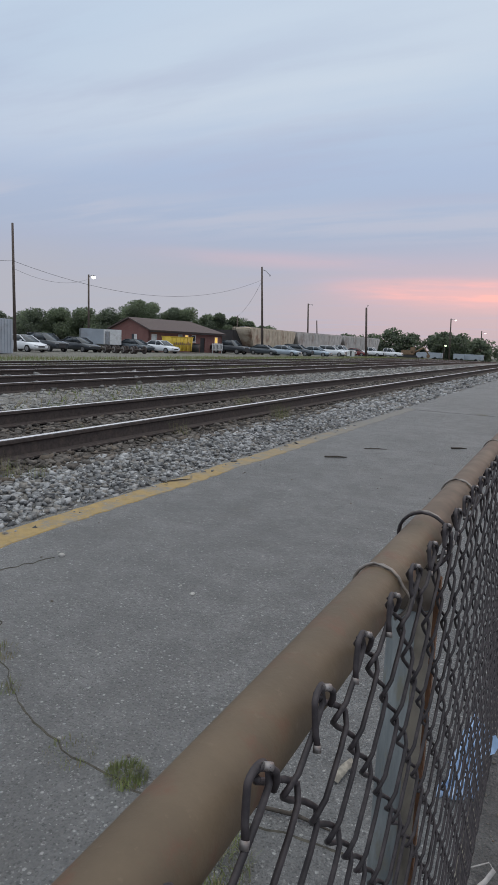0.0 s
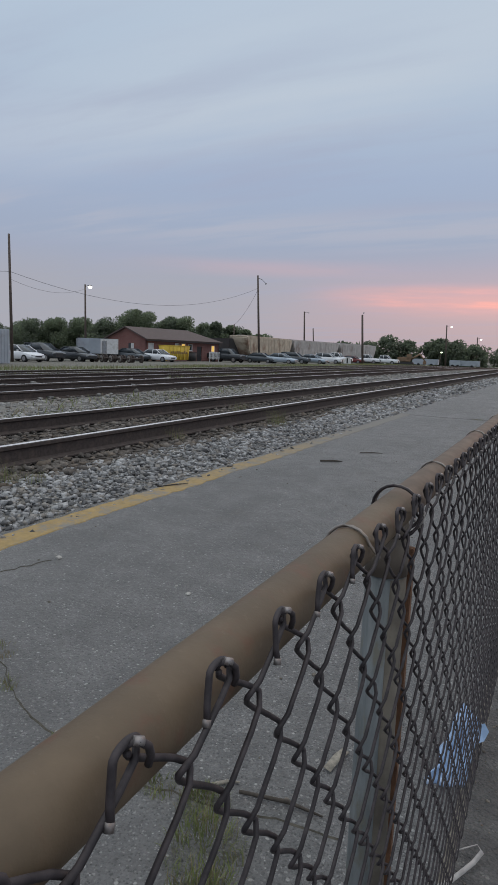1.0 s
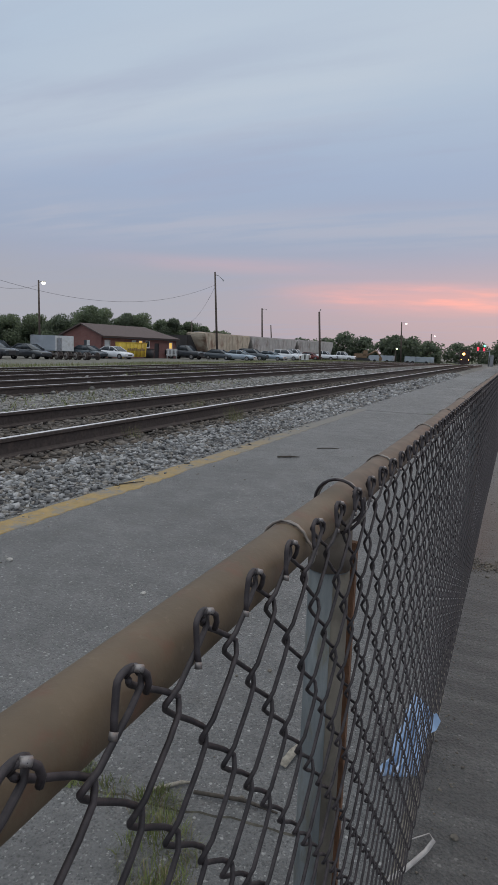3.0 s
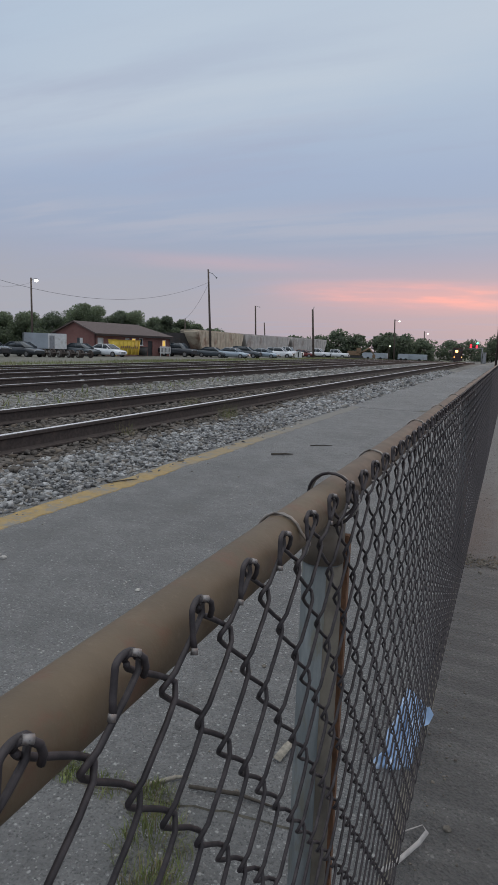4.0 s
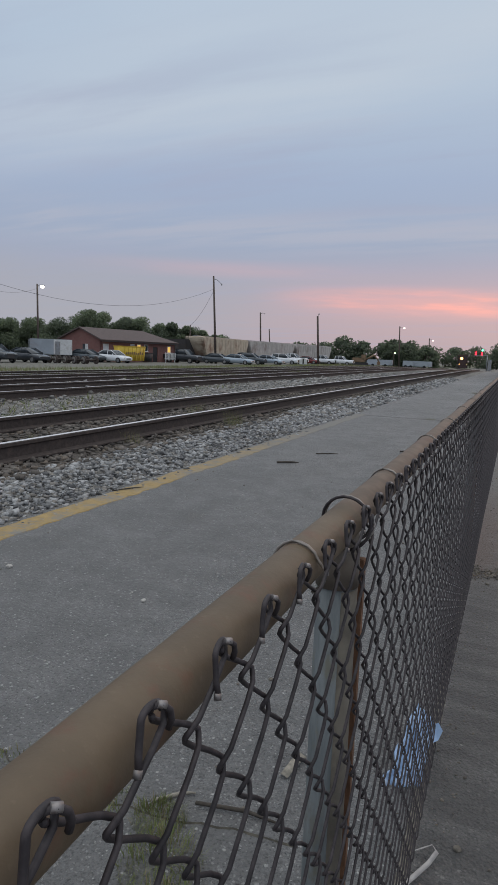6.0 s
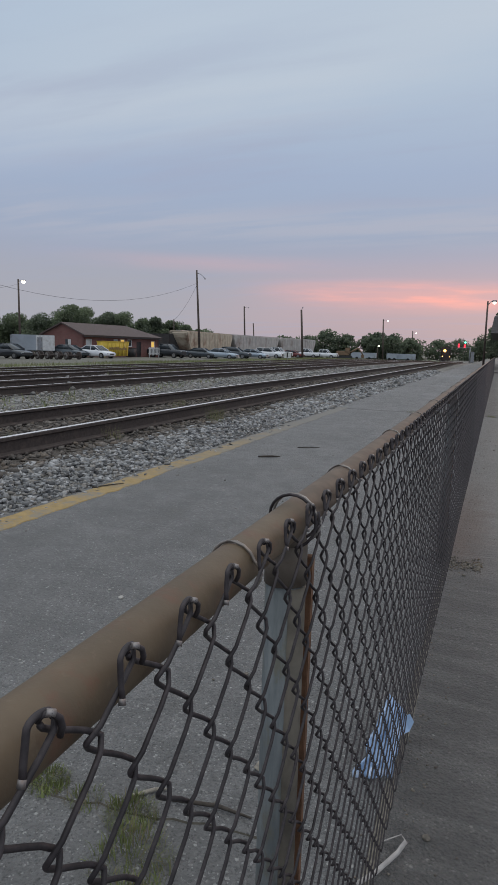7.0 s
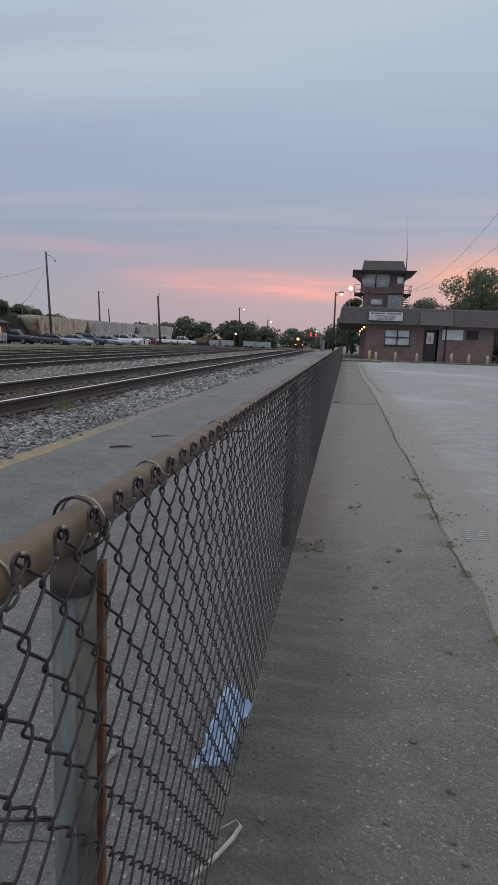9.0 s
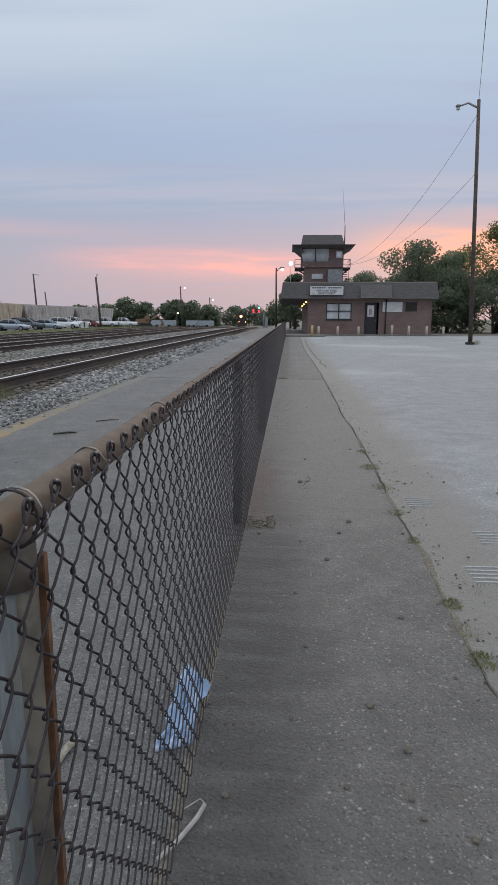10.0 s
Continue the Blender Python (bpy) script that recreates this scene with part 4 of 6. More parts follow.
def stick(p, q, r, material, label):
    bm = bmesh.new()
    a, b = Vector(p), Vector(q)
    m_ = a.lerp(b, 0.55) + Vector((0.008, 0.012, 0.003))
    bm_rod(bm, a, m_, r, r * 1.1, 6)
    bm_rod(bm, m_, b, r * 1.1, r * 0.5, 6)
    return tagged(new("stick", mesh_of("stick", bm, material)), label, "stick")


stick((-2.13, 6.10, 0.014), (-1.93, 6.24, 0.010), 0.010, M["stick"], "dark weathered stick lying on the platform")
stick((-1.95, 6.95, 0.01), (-1.72, 7.1, 0.008), 0.006, M["stick"], "thin dark twig lying on the platform")
stick((-1.1, 7.75, 0.01), (-0.93, 7.85, 0.01), 0.010, M["stick"], "short dark twig on grey asphalt")
stick((-0.52, 1.16, 0.012), (-0.30, 1.19, 0.005), 0.005, M["stick"], "dark broken stick behind the fence")
stick((-0.62, 1.13, 0.008), (-0.54, 1.20, 0.005), 0.005, M["pale_stick"], "pale splintered stick beside weeds")
stick((-0.24, 0.86, 0.012), (-0.13, 0.98, 0.012), 0.014, M["stick"], "dark stick at the foot of the fence")
# thin rod added to draw a dark edge on the line
stick((-2.80, 4.05, 0.012), (-2.66, 4.3, 0.012), 0.005, M["stick"], "thin dark rod drawing a dark edge on the yellow line")


def pebble(x, y, s, k):
    bm = bmesh.new()
    bmesh.ops.create_icosphere(bm, subdivisions=2, radius=s)
    r = random.Random(k)
    for v in bm.verts:
        v.co *= 1 + 0.28 * noise.noise(v.co / s * 1.3 + Vector((k, 0, 0)))
        v.co.z *= 0.65
    ob = new("pebble", mesh_of("pebble", bm, M["pebble_pale"] if k in (2, 3) or (k > 40 and k % 4 == 0) else M["pebble"]))
    ob.matrix_basis = pose(x, y, s * 0.42, 0, 0, r.uniform(0, 360))
    return tagged(ob, "small loose stone on worn pavement", "stone", "loose stones")


M["pebble"] = plain("brown_grey_stone", (0.17, 0.15, 0.125), 0.9, 0, 60, 0.4, 0.002)
M["pebble_pale"] = plain("pale_stone", (0.46, 0.44, 0.41), 0.9, 0, 60, 0.3, 0.002)
pebs = [(0.583 - 0.06, 1.70, 0.013), (0.60, 1.50, 0.012), (-1.36, 2.24, 0.013), (-2.22, 2.30, 0.017), (0.46, 2.9, 0.014), (0.30, 2.5, 0.009), (0.72, 2.3, 0.011), (0.42, 1.35, 0.009), (0.62, 3.5, 0.016), (0.55, 3.3, 0.012), (0.35, 4.4, 0.02), (0.7, 1.2, 0.011), (0.28, 1.62, 0.008), (0.33, 2.05, 0.01)]
r = random.Random(77)
for _ in range(80):
    pebs.append((r.uniform(0.10, 1.7), 1.0 + 9.0 * r.random() ** 1.4, r.uniform(0.003, 0.010)))
for _ in range(70):
    pebs.append((r.uniform(-2.5, -0.1), r.uniform(1.0, 7.5), r.uniform(0.003, 0.009)))
for k, (x, y, s_) in enumerate(pebs):
    pebble(x, y, s_, k)


def tuft(x, y, n, h, spread, seed, dry=0.3, base=0.0):
    r = random.Random(seed)
    green, brown = [], []
    for _ in range(int(n * 1.8)):
        a, d = r.uniform(0, math.tau), spread * math.sqrt(r.random())
        p = Vector((d * math.cos(a), d * math.sin(a), 0))
        hh, lean = h * r.uniform(0.4, 1.0), Vector((r.uniform(-1, 1), r.uniform(-1, 1), 0)) * h * 0.5
        w = Vector((math.cos(a + 1.3), math.sin(a + 1.3), 0)) * r.uniform(0.0006, 0.0015)
        mid_ = p + lean * 0.35 + Vector((0, 0, hh * 0.6))
        tip = p + lean + Vector((0, 0, hh))
        (brown if r.random() < dry else green).append((p - w, p + w, mid_ + w * 0.8, mid_ - w * 0.8, tip))
    v, f_, mats = [], [], []
    for blades, slot in ((green, 0), (brown, 1)):
        for bl in blades:
            k = len(v)
            v.extend(tuple(q) for q in bl)
            f_ += [(k, k + 1, k + 2, k + 3), (k + 3, k + 2, k + 4)]
            mats += [slot, slot]
    ob = raw("weed_tuft", v, f_, M["grass_blade"], None, False)
    ob.data.materials.append(M["dry_blade"])
    ob.data.polygons.foreach_set("material_index", mats)
    ob.matrix_basis = pose(x, y, base)
    return tagged(ob, "small tuft of green and dry weeds in a crack", "weeds", "weed tufts", "stuff")


tuft(-0.85, 1.10, 300, 0.026, 0.06, 1, 0.1)
tuft(-0.72, 1.08, 60, 0.035, 0.05, 21, 0.2)
tuft(-1.45, 1.24, 30, 0.03, 0.04, 2, 0.3)
tuft(-1.05, 1.10, 60, 0.02, 0.08, 3, 0.5)
tuft(-1.66, 1.40, 60, 0.025, 0.07, 31, 0.6)
tuft(-0.50, 0.95, 260, 0.045, 0.10, 4, 0.25)
tuft(-0.58, 1.08, 240, 0.04, 0.07, 5, 0.25)
tuft(-0.42, 0.82, 240, 0.05, 0.10, 6, 0.45)
tuft(-0.35, 0.70, 200, 0.045, 0.10, 16, 0.45)
tuft(0.955, 2.44, 170, 0.016, 0.05, 7, 0.25)
tuft(0.955, 1.99, 220, 0.018, 0.06, 8, 0.3)
tuft(0.95, 2.2, 60, 0.018, 0.06, 9, 0.5)
for k, (x, y, n, h, w) in enumerate(((0.94, 3.2, 70, 0.02, 0.05), (0.93, 3.7, 90, 0.022, 0.06), (0.93, 4.3, 110, 0.025, 0.08), (0.92, 4.9, 120, 0.028, 0.09), (0.93, 5.5, 80, 0.02, 0.07), (1.12, 2.6, 40, 0.012, 0.10), (-0.45, 12.44, 160, 0.06, 0.12), (-0.85, 12.45, 120, 0.05, 0.12), (-1.3, 12.46, 60, 0.03, 0.12), (-0.4, 23.9, 120, 0.08, 0.2), (-1.1, 23.9, 80, 0.06, 0.2), (0.14, 12.45, 90, 0.04, 0.10))):
    tuft(x, y, n, h, w, 10 + 60 * k, 0.55)
for k, (x, y, h) in enumerate(((-3.55, 8.1, 0.34), (-3.62, 8.3, 0.28), (-3.5, 3.35, 0.12), (-3.62, 3.2, 0.22), (-3.9, 6.0, 0.2), (-4.2, 7.4, 0.2), (-4.8, 9.2, 0.22), (-5.1, 10.0, 0.2), (-4.5, 5.0, 0.2), (-6.6, 9.2, 0.18), (-7.2, 9.6, 0.18))):
    tuft(x, y, 46, h, 0.14, 40 + k, 0.55, level(x, y))

M["grit"] = stone_material("brown_grit", (0.08, 0.07, 0.06), (0.24, 0.21, 0.17), (0.18, 0.13, 0.09))
M["faded_paint"] = plain("faded_white_paint", (0.44, 0.45, 0.455), 0.85, 0, 60, 0.3, 0, (0.34, 0.34, 0.335), 18)
# dirt and grit heaped against the fence foot
r = random.Random(31)
grit = []
for _ in range(900):
    y = r.uniform(0.9, 9.0)
    d = abs(r.gauss(0.0, 0.07)) * (1.6 if 3.3 < y < 3.6 else 1.0)
    grit.append((0.015 + d * r.choice((1, 1, 1, -0.6)), y, 0.001, 0.001 + 0.004 * r.random() ** 2))
for _ in range(260):
    grit.append((r.uniform(0.0, 0.19), 3.45 + r.gauss(0, 0.06), 0.003, 0.002 + 0.008 * r.random() ** 2))
for _ in range(900):
    y = 1.2 + 11 * r.random() ** 1.3
    grit.append((0.98 + r.gauss(0.02, 0.06), y, 0.0005, 0.0012 + 0.005 * r.random() ** 2.5))
stones("grit", grit, M["grit"], "brown grit and crumbs along the walkway edges", 9)
# faded white paint ticks on the lot
for x0, y0, n in ((1.04, 3.86, 5), (1.12, 2.68, 5), (1.30, 3.2, 5)):
    for k in range(n):
        tagged(new("paint_tick", mesh_of("paint_tick", box(x0, x0 + r.uniform(0.13, 0.22), y0 + k * 0.045, y0 + k * 0.045 + 0.010, -0.004, 0.0015), M["faded_paint"])), "faded white paint tick on the parking lot", "line marking", kind="structure")
# grass and weeds beyond the tracks
def grass_field(n, x0, x1, y0, y1, h0, h1, seed, name, label):
    r = random.Random(seed)
    v, f_, mats = [], [], []
    for _ in range(n):
        x, y = r.uniform(x0, x1), r.uniform(y0, y1)
        if noise.noise(Vector((x * 0.22, y * 0.12, seed))) < -0.05:
            continue
        z, h, a = level(x, y) - 0.01, r.uniform(h0, h1), r.uniform(0, math.tau)
        w = Vector((math.cos(a), math.sin(a), 0)) * r.uniform(0.006, 0.018)
        b, t = Vector((x, y, z)), Vector((x + r.uniform(-0.1, 0.1), y + r.uniform(-0.1, 0.1), z + h))
        k = len(v)
        v += [tuple(b - w), tuple(b + w), tuple(t)]
        f_.append((k, k + 1, k + 2))
        mats.append(1 if r.random() < 0.35 else 0)
    ob = raw(name, v, f_, M["grass_blade"], None, False)
    ob.data.materials.append(M["dry_blade"])
    ob.data.polygons.foreach_set("material_index", mats)
    return tagged(ob, label, "grass", kind="stuff")


grass_field(26000, -31, -18.6, 18, 120, 0.10, 0.28, 51, "yard_grass", "patchy green weeds between the yard and the car lot")
grass_field(4500, -12.2, -10.9, 8, 60, 0.06, 0.2, 52, "track_weeds", "thin weeds between the yard tracks")
grass_field(4500, -15.6, -14.4, 10, 70, 0.06, 0.22, 53, "track_weeds", "thin weeds beside a dull yard track")
grass_field(1500, -8.3, -6.3, 6, 30, 0.05, 0.16, 54, "track_weeds", "sparse weeds growing in track ballast")

# ---------------------------------------------------------------- vehicles


def wheel_on(body, x, y, r, w):
    t = part("wheel", bm_rod(bmesh.new(), (x, y - w / 2, r), (x, y + w / 2, r), r, None, 18), M["tyre"], body)
    part("rim", bm_rod(bmesh.new(), (x, y - w / 2 - 0.006, r), (x, y + w / 2 + 0.006, r), r * 0.62, None, 14), M["rim"], t)


def loft(sections):
    """Closed body through cross-sections of equal length."""
    bm = bmesh.new()
    rows = [[bm.verts.new(p) for p in s] for s in sections]
    n = len(rows[0])
    for p, q in zip(rows, rows[1:]):
        for k in range(n):
            bm.faces.new((p[k], p[(k + 1) % n], q[(k + 1) % n], q[k])).smooth = True
    bm.faces.new(rows[0][::-1])
    bm.faces.new(rows[-1])
    bmesh.ops.recalc_face_normals(bm, faces=bm.faces[:])
    return bm


def hull(stations):
    """Rounded car hull: stations of (x, half width, z low, z high)."""
    out = []
    for x, w, a, b in stations:
        m_ = (a + b) / 2
        out.append([(x, -w * 0.90, a), (x, w * 0.90, a), (x, w * 0.99, a + 0.12), (x, w, m_), (x, w * 0.96, b - 0.06), (x, w * 0.86, b), (x, -w * 0.86, b), (x, -w * 0.96, b - 0.06), (x, -w, m_), (x, -w * 0.99, a + 0.12)])
    return loft(out)


def car(paint, kind, m, label):
    """Nose towards +x, wheels on z = 0."""
    c = thing("parked_car" if kind != "pickup" else "pickup_truck", label, "car" if kind != "pickup" else "truck", m, "parked vehicles")
    p = M[paint]
    if kind == "sedan":
        L, W, hood, belt, roof = 2.32, 0.90, 0.80, 0.93, 1.45
        st = [(-L, W * 0.82, 0.42, 0.82), (-L + 0.12, W * 0.93, 0.28, 0.98), (-1.5, W, 0.22, 1.0), (0, W, 0.20, belt), (0.9, W, 0.22, belt), (1.5, W * 0.98, 0.22, hood + 0.02), (L - 0.22, W * 0.92, 0.26, hood - 0.08), (L, W * 0.78, 0.38, 0.60)]
        cab = [(-1.75, 0.99), (-1.0, 1.40), (-0.45, roof), (0.25, roof - 0.02), (1.15, 0.92)]
    elif kind == "suv":
        L, W, hood, belt, roof = 2.30, 0.93, 1.02, 1.08, 1.72
        st = [(-L, W * 0.85, 0.45, 1.0), (-L + 0.1, W * 0.95, 0.32, 1.12), (-1.2, W, 0.28, 1.12), (0, W, 0.27, belt), (0.9, W, 0.28, belt), (1.4, W * 0.98, 0.28, hood), (L - 0.2, W * 0.92, 0.32, hood - 0.12), (L, W * 0.8, 0.42, 0.78)]
        cab = [(-2.22, 1.10), (-2.0, 1.62), (-1.2, roof), (0.1, roof - 0.02), (0.98, 1.06)]
    else:
        L, W, hood, belt, roof = 2.85, 0.97, 1.14, 1.18, 1.88
        st = [(-L, W * 0.93, 0.55, 1.12), (-L + 0.06, W * 0.98, 0.5, 1.16), (-0.9, W, 0.45, 1.16), (-0.7, W, 0.42, belt), (0.9, W, 0.42, belt), (1.3, W * 0.98, 0.42, hood), (L - 0.18, W * 0.95, 0.45, hood - 0.05), (L, W * 0.86, 0.5, 0.85)]
        cab = [(-0.85, 1.17), (-0.72, 1.80), (-0.3, roof), (0.55, roof - 0.01), (1.2, 1.16)]
    body = part("body", hull(st), p, c)
    glass = []
    for x, z in cab:
        k = max(0.0, z - belt)
        w = W * 0.88 - 0.26 * k
        glass.append((x, w, z))
    rows = [[(x, -W * 0.87, belt - 0.03), (x, W * 0.87, belt - 0.03), (x, w, z), (x, -w, z)] for x, w, z in glass]
    part("glass_cabin", loft(rows), M["glass"], c, "dark glass windows")
    rr = [(x, w, z) for x, w, z in glass if z > roof - 0.12]
    rf = [[(x, -w - 0.01, z - 0.03), (x, w + 0.01, z - 0.03), (x, w, z + 0.015), (x, -w, z + 0.015)] for x, w, z in rr]
    part("roof", loft(rf), p, c)
    for s_ in (-1, 1):
        for chain in ([glass[0], glass[1], glass[2]], [glass[-2], glass[-1]]):
            bm = bmesh.new()
            for (x0, w0, z0), (x1, w1, z1) in zip(chain, chain[1:]):
                bm_rod(bm, (x0, s_ * w0, z0), (x1, s_ * w1, z1), 0.045, None, 5)
            part("pillar", bm, p, c)
        xm, wm, zm = glass[2]
        part("pillar", bm_rod(bmesh.new(), (xm + 0.25, s_ * W * 0.88, belt - 0.02), (xm + 0.25, s_ * wm, zm - 0.01), 0.04, None, 5), p, c)
    for s_ in (-1, 1):
        part("headlight", box(L - 0.20, L - 0.015, s_ * W * 0.62 - 0.16, s_ * W * 0.62 + 0.16, hood - 0.30, hood - 0.15, 0.02), M["head"], c)
        part("mirror", box(0.72, 0.86, s_ * (W + 0.10) - 0.08, s_ * (W + 0.10) + 0.08, belt, belt + 0.13, 0.02), p, c)
    part("grille", box(L - 0.12, L + 0.005, -W * 0.42, W * 0.42, 0.42, hood - 0.22, 0.01), M["dark"], c)
    rad = {"sedan": 0.32, "suv": 0.36, "pickup": 0.39}[kind]
    for x in (-L * 0.60, L * 0.63):
        for s_ in (-1, 1):
            wheel_on(c, x, s_ * (W - 0.10), rad, 0.23)
    return c


def put_car(paint, kind, x, y, turn, label):
    car(paint, kind, pose(x, y, level(x, y), 0, 0, turn), label)


put_car("car_white", "sedan", -43.6, 41.3, -4, "white sedan parked facing the tracks")
put_car("car_dark", "suv", -44.9, 45.4, -8, "black estate car parked on gravel")
put_car("car_dark", "sedan", -44.3, 49.2, -6, "black sedan parked beside train wheels")
put_car("car_grey", "sedan", -45.7, 60.3, -4, "charcoal sedan parked before the brick house")
put_car("car_white", "sedan", -43.4, 62.2, -6, "white sedan parked before the yellow skip")
put_car("car_dark", "pickup", -42.2, 77.0, -8, "black pickup truck parked by the brick house")
put_car("car_grey", "sedan", -39.4, 82.2, 0, "dark grey sedan behind a utility pole")
put_car("car_silver", "sedan", -36.3, 82.4, 0, "silver sedan parked on the gravel lot")
put_car("car_grey", "suv", -36.9, 88.8, 0, "dark car parked in the row")
put_car("car_silver", "sedan", -35.1, 91.6, 0, "pale silver sedan parked in the row")
put_car("car_white", "suv", -35.0, 98.8, 0, "white car parked in the row")
put_car("car_white", "pickup", -36.2, 105.6, 0, "white van-like pickup in the row")
put_car("car_red", "sedan", -37.6, 119.4, 0, "dark red low car in the row")
put_car("car_white", "pickup", -36.3, 124.6, 0, "white crew cab pickup truck facing the tracks")
put_car("car_white", "pickup", -33.0, 126.2, 0, "white crew cab pickup truck at the row's end")

# ---------------------------------------------------------------- rail vehicles


def bogie(parent, x, y, z):
    for dx_ in (-0.85, 0.85):
        for s_ in (-0.75, 0.75):
            part("wheel", bm_rod(bmesh.new(), (x + s_ - 0.06, y + dx_, z + 0.42), (x + s_ + 0.06, y + dx_, z + 0.42), 0.42, None, 16), M["rail_side"], parent)
    part("side_frame", box(x - 0.95, x - 0.82, y - 1.2, y + 1.2, z + 0.3, z + 0.62, 0.03), M["boxcar"], parent)
    part("side_frame", box(x + 0.82, x + 0.95, y - 1.2, y + 1.2, z + 0.3, z + 0.62, 0.03), M["boxcar"], parent)


def hopper(p, q, paint, label):
    """Covered hopper wagon between two track points."""
    p, q = Vector(p), Vector(q)
    L = (q - p).length
    ang = math.degrees(math.atan2(-(q.x - p.x), q.y - p.y))
    c = thing("hopper_wagon", label, "freight wagon", pose((p.x + q.x) / 2, (p.y + q.y) / 2, (p.z + q.z) / 2, 0, 0, ang), "hopper wagons")
    h = L / 2 - 0.35
    side = [(-h, 4.05), (-h + 0.15, 4.25), (h - 0.15, 4.25), (h, 4.05), (h - 0.15, 3.4), (h - 1.35, 1.35), (-h + 1.35, 1.35), (-h + 0.15, 3.4)]
    body = extrude(side, "x", -1.55, 1.55)
    bmesh.ops.bevel(body, geom=[e for e in body.edges], offset=0.12, segments=2, affect="EDGES")
    part("body", body, M[paint], c)
    for k in range(15):
        y = -h + 1.5 + (2 * h - 3.0) * k / 14
        for s_ in (-1, 1):
            part("rib", box(s_ * 1.56 - 0.03, s_ * 1.56 + 0.03, y - 0.04, y + 0.04, 1.4, 4.0), M[paint], c)
    part("roof_walk", box(-0.35, 0.35, -h + 0.3, h - 0.3, 4.27, 4.36), M["metal_grey"], c)
    part("sill", box(-1.35, 1.35, -h - 0.1, h + 0.1, 0.95, 1.2, 0.02), M["boxcar"], c)
    for s_ in (-1, 1):
        ladder = bmesh.new()
        for xx in (-1.4, -0.95):
            bm_rod(ladder, (xx, s_ * (h - 0.02), 1.1), (xx, s_ * (h - 0.02), 4.2), 0.025, None, 5)
        for k in range(8):
            bm_rod(ladder, (-1.4, s_ * (h - 0.02), 1.3 + 0.38 * k), (-0.95, s_ * (h - 0.02), 1.3 + 0.38 * k), 0.02, None, 5)
        part("ladder", ladder, M["boxcar"], c)
        bogie(c, 0, s_ * (h - 1.5), 0)
    for k in (-1, 0, 1):
        part("chute", loft([[(-1.2, k * h * 0.42 - 1.4, 1.36), (1.2, k * h * 0.42 - 1.4, 1.36), (1.2, k * h * 0.42 + 1.4, 1.36), (-1.2, k * h * 0.42 + 1.4, 1.36)], [(-0.5, k * h * 0.42 - 0.5, 0.5), (0.5, k * h * 0.42 - 0.5, 0.5), (0.5, k * h * 0.42 + 0.5, 0.5), (-0.5, k * h * 0.42 + 0.5, 0.5)]]), M[paint], c)
    return c


HZ = -0.85
hopper((-45.3, 85.6, HZ), (-47.0, 107.8, HZ), "hopper_tan", "rust-stained tan covered hopper wagon behind parked cars")
hopper((-47.0, 107.8, HZ), (-46.0, 131.6, HZ), "hopper_grey", "dusty grey covered hopper wagon in a standing train")
hopper((-46.0, 131.6, HZ), (-43.6, 153.0, HZ), "hopper_grey", "dusty grey covered hopper wagon at the train's end")
bx = thing("box_wagon", "black ribbed box wagon behind the brick house", "freight wagon", pose(-52.2, 89.0, HZ, 0, 0, 70))
part("body", box(-1.5, 1.5, -6.8, 6.6, 1.0, 3.75, 0.08), M["boxcar"], bx)
for k in range(11):
    part("rib", box(1.5, 1.58, -6.5 + k * 1.28, -6.38 + k * 1.28, 1.1, 3.7), M["boxcar"], bx)
bogie(bx, 0, -4.8, 0)
bogie(bx, 0, 4.6, 0)

ly = 212.0
lx, lz = -4.8 + bend(ly), level(-4.8, ly) + 0.2
loco = thing("locomotive", "dark red locomotive with one bright headlight on the main track", "locomotive", pose(lx, ly, lz, 0, 0, 6.5))
part("frame", box(-1.5, 1.5, 0, 20, 0.9, 1.35, 0.05), M["loco"], loco)
part("nose", box(-0.95, 0.95, 0.9, 3.2, 1.35, 3.1, 0.15), M["loco"], loco)
part("cab", box(-1.5, 1.5, 3.2, 5.6, 1.35, 4.5, 0.15), M["loco"], loco)
part("hood", box(-0.9, 0.9, 5.6, 19.4, 1.35, 4.3, 0.12), M["loco"], loco)
for s_ in (-0.8, 0.8):
    part("cab_window", box(s_ - 0.45, s_ + 0.45, 3.17, 3.2, 3.4, 4.0), M["glass"], loco)
part("headlight", bm_rod(bmesh.new(), (-0.4, 0.86, 3.3), (-0.4, 1.2, 3.3), 0.42, None, 14), M["head_lamp"], loco, "bright warm headlight")
for s_ in (-1, 1):
    part("ditch_light", bm_rod(bmesh.new(), (s_ * 1.1, -0.05, 1.5), (s_ * 1.1, 0.1, 1.5), 0.13, None, 10), M["head_lamp"], loco)
part("pilot", box(-1.4, 1.4, -0.3, 0.3, 0.2, 1.3, 0.04), M["loco"], loco)
bogie(loco, 0, 4.0, 0)
bogie(loco, 0, 16.0, 0)

sg = thing("rail_signal", "signal bracket with two red lights and one green light", "railway signal", pose(-7.4, 190.0, level(-4, 190)))
part("mast", rod((0, 0, -0.2), (0, 0, 4.3), 0.16, 0.13, 10), M["metal_grey"], sg)
part("arm", box(-3.6, 0.2, -0.15, 0.15, 4.2, 4.4), M["metal_grey"], sg)
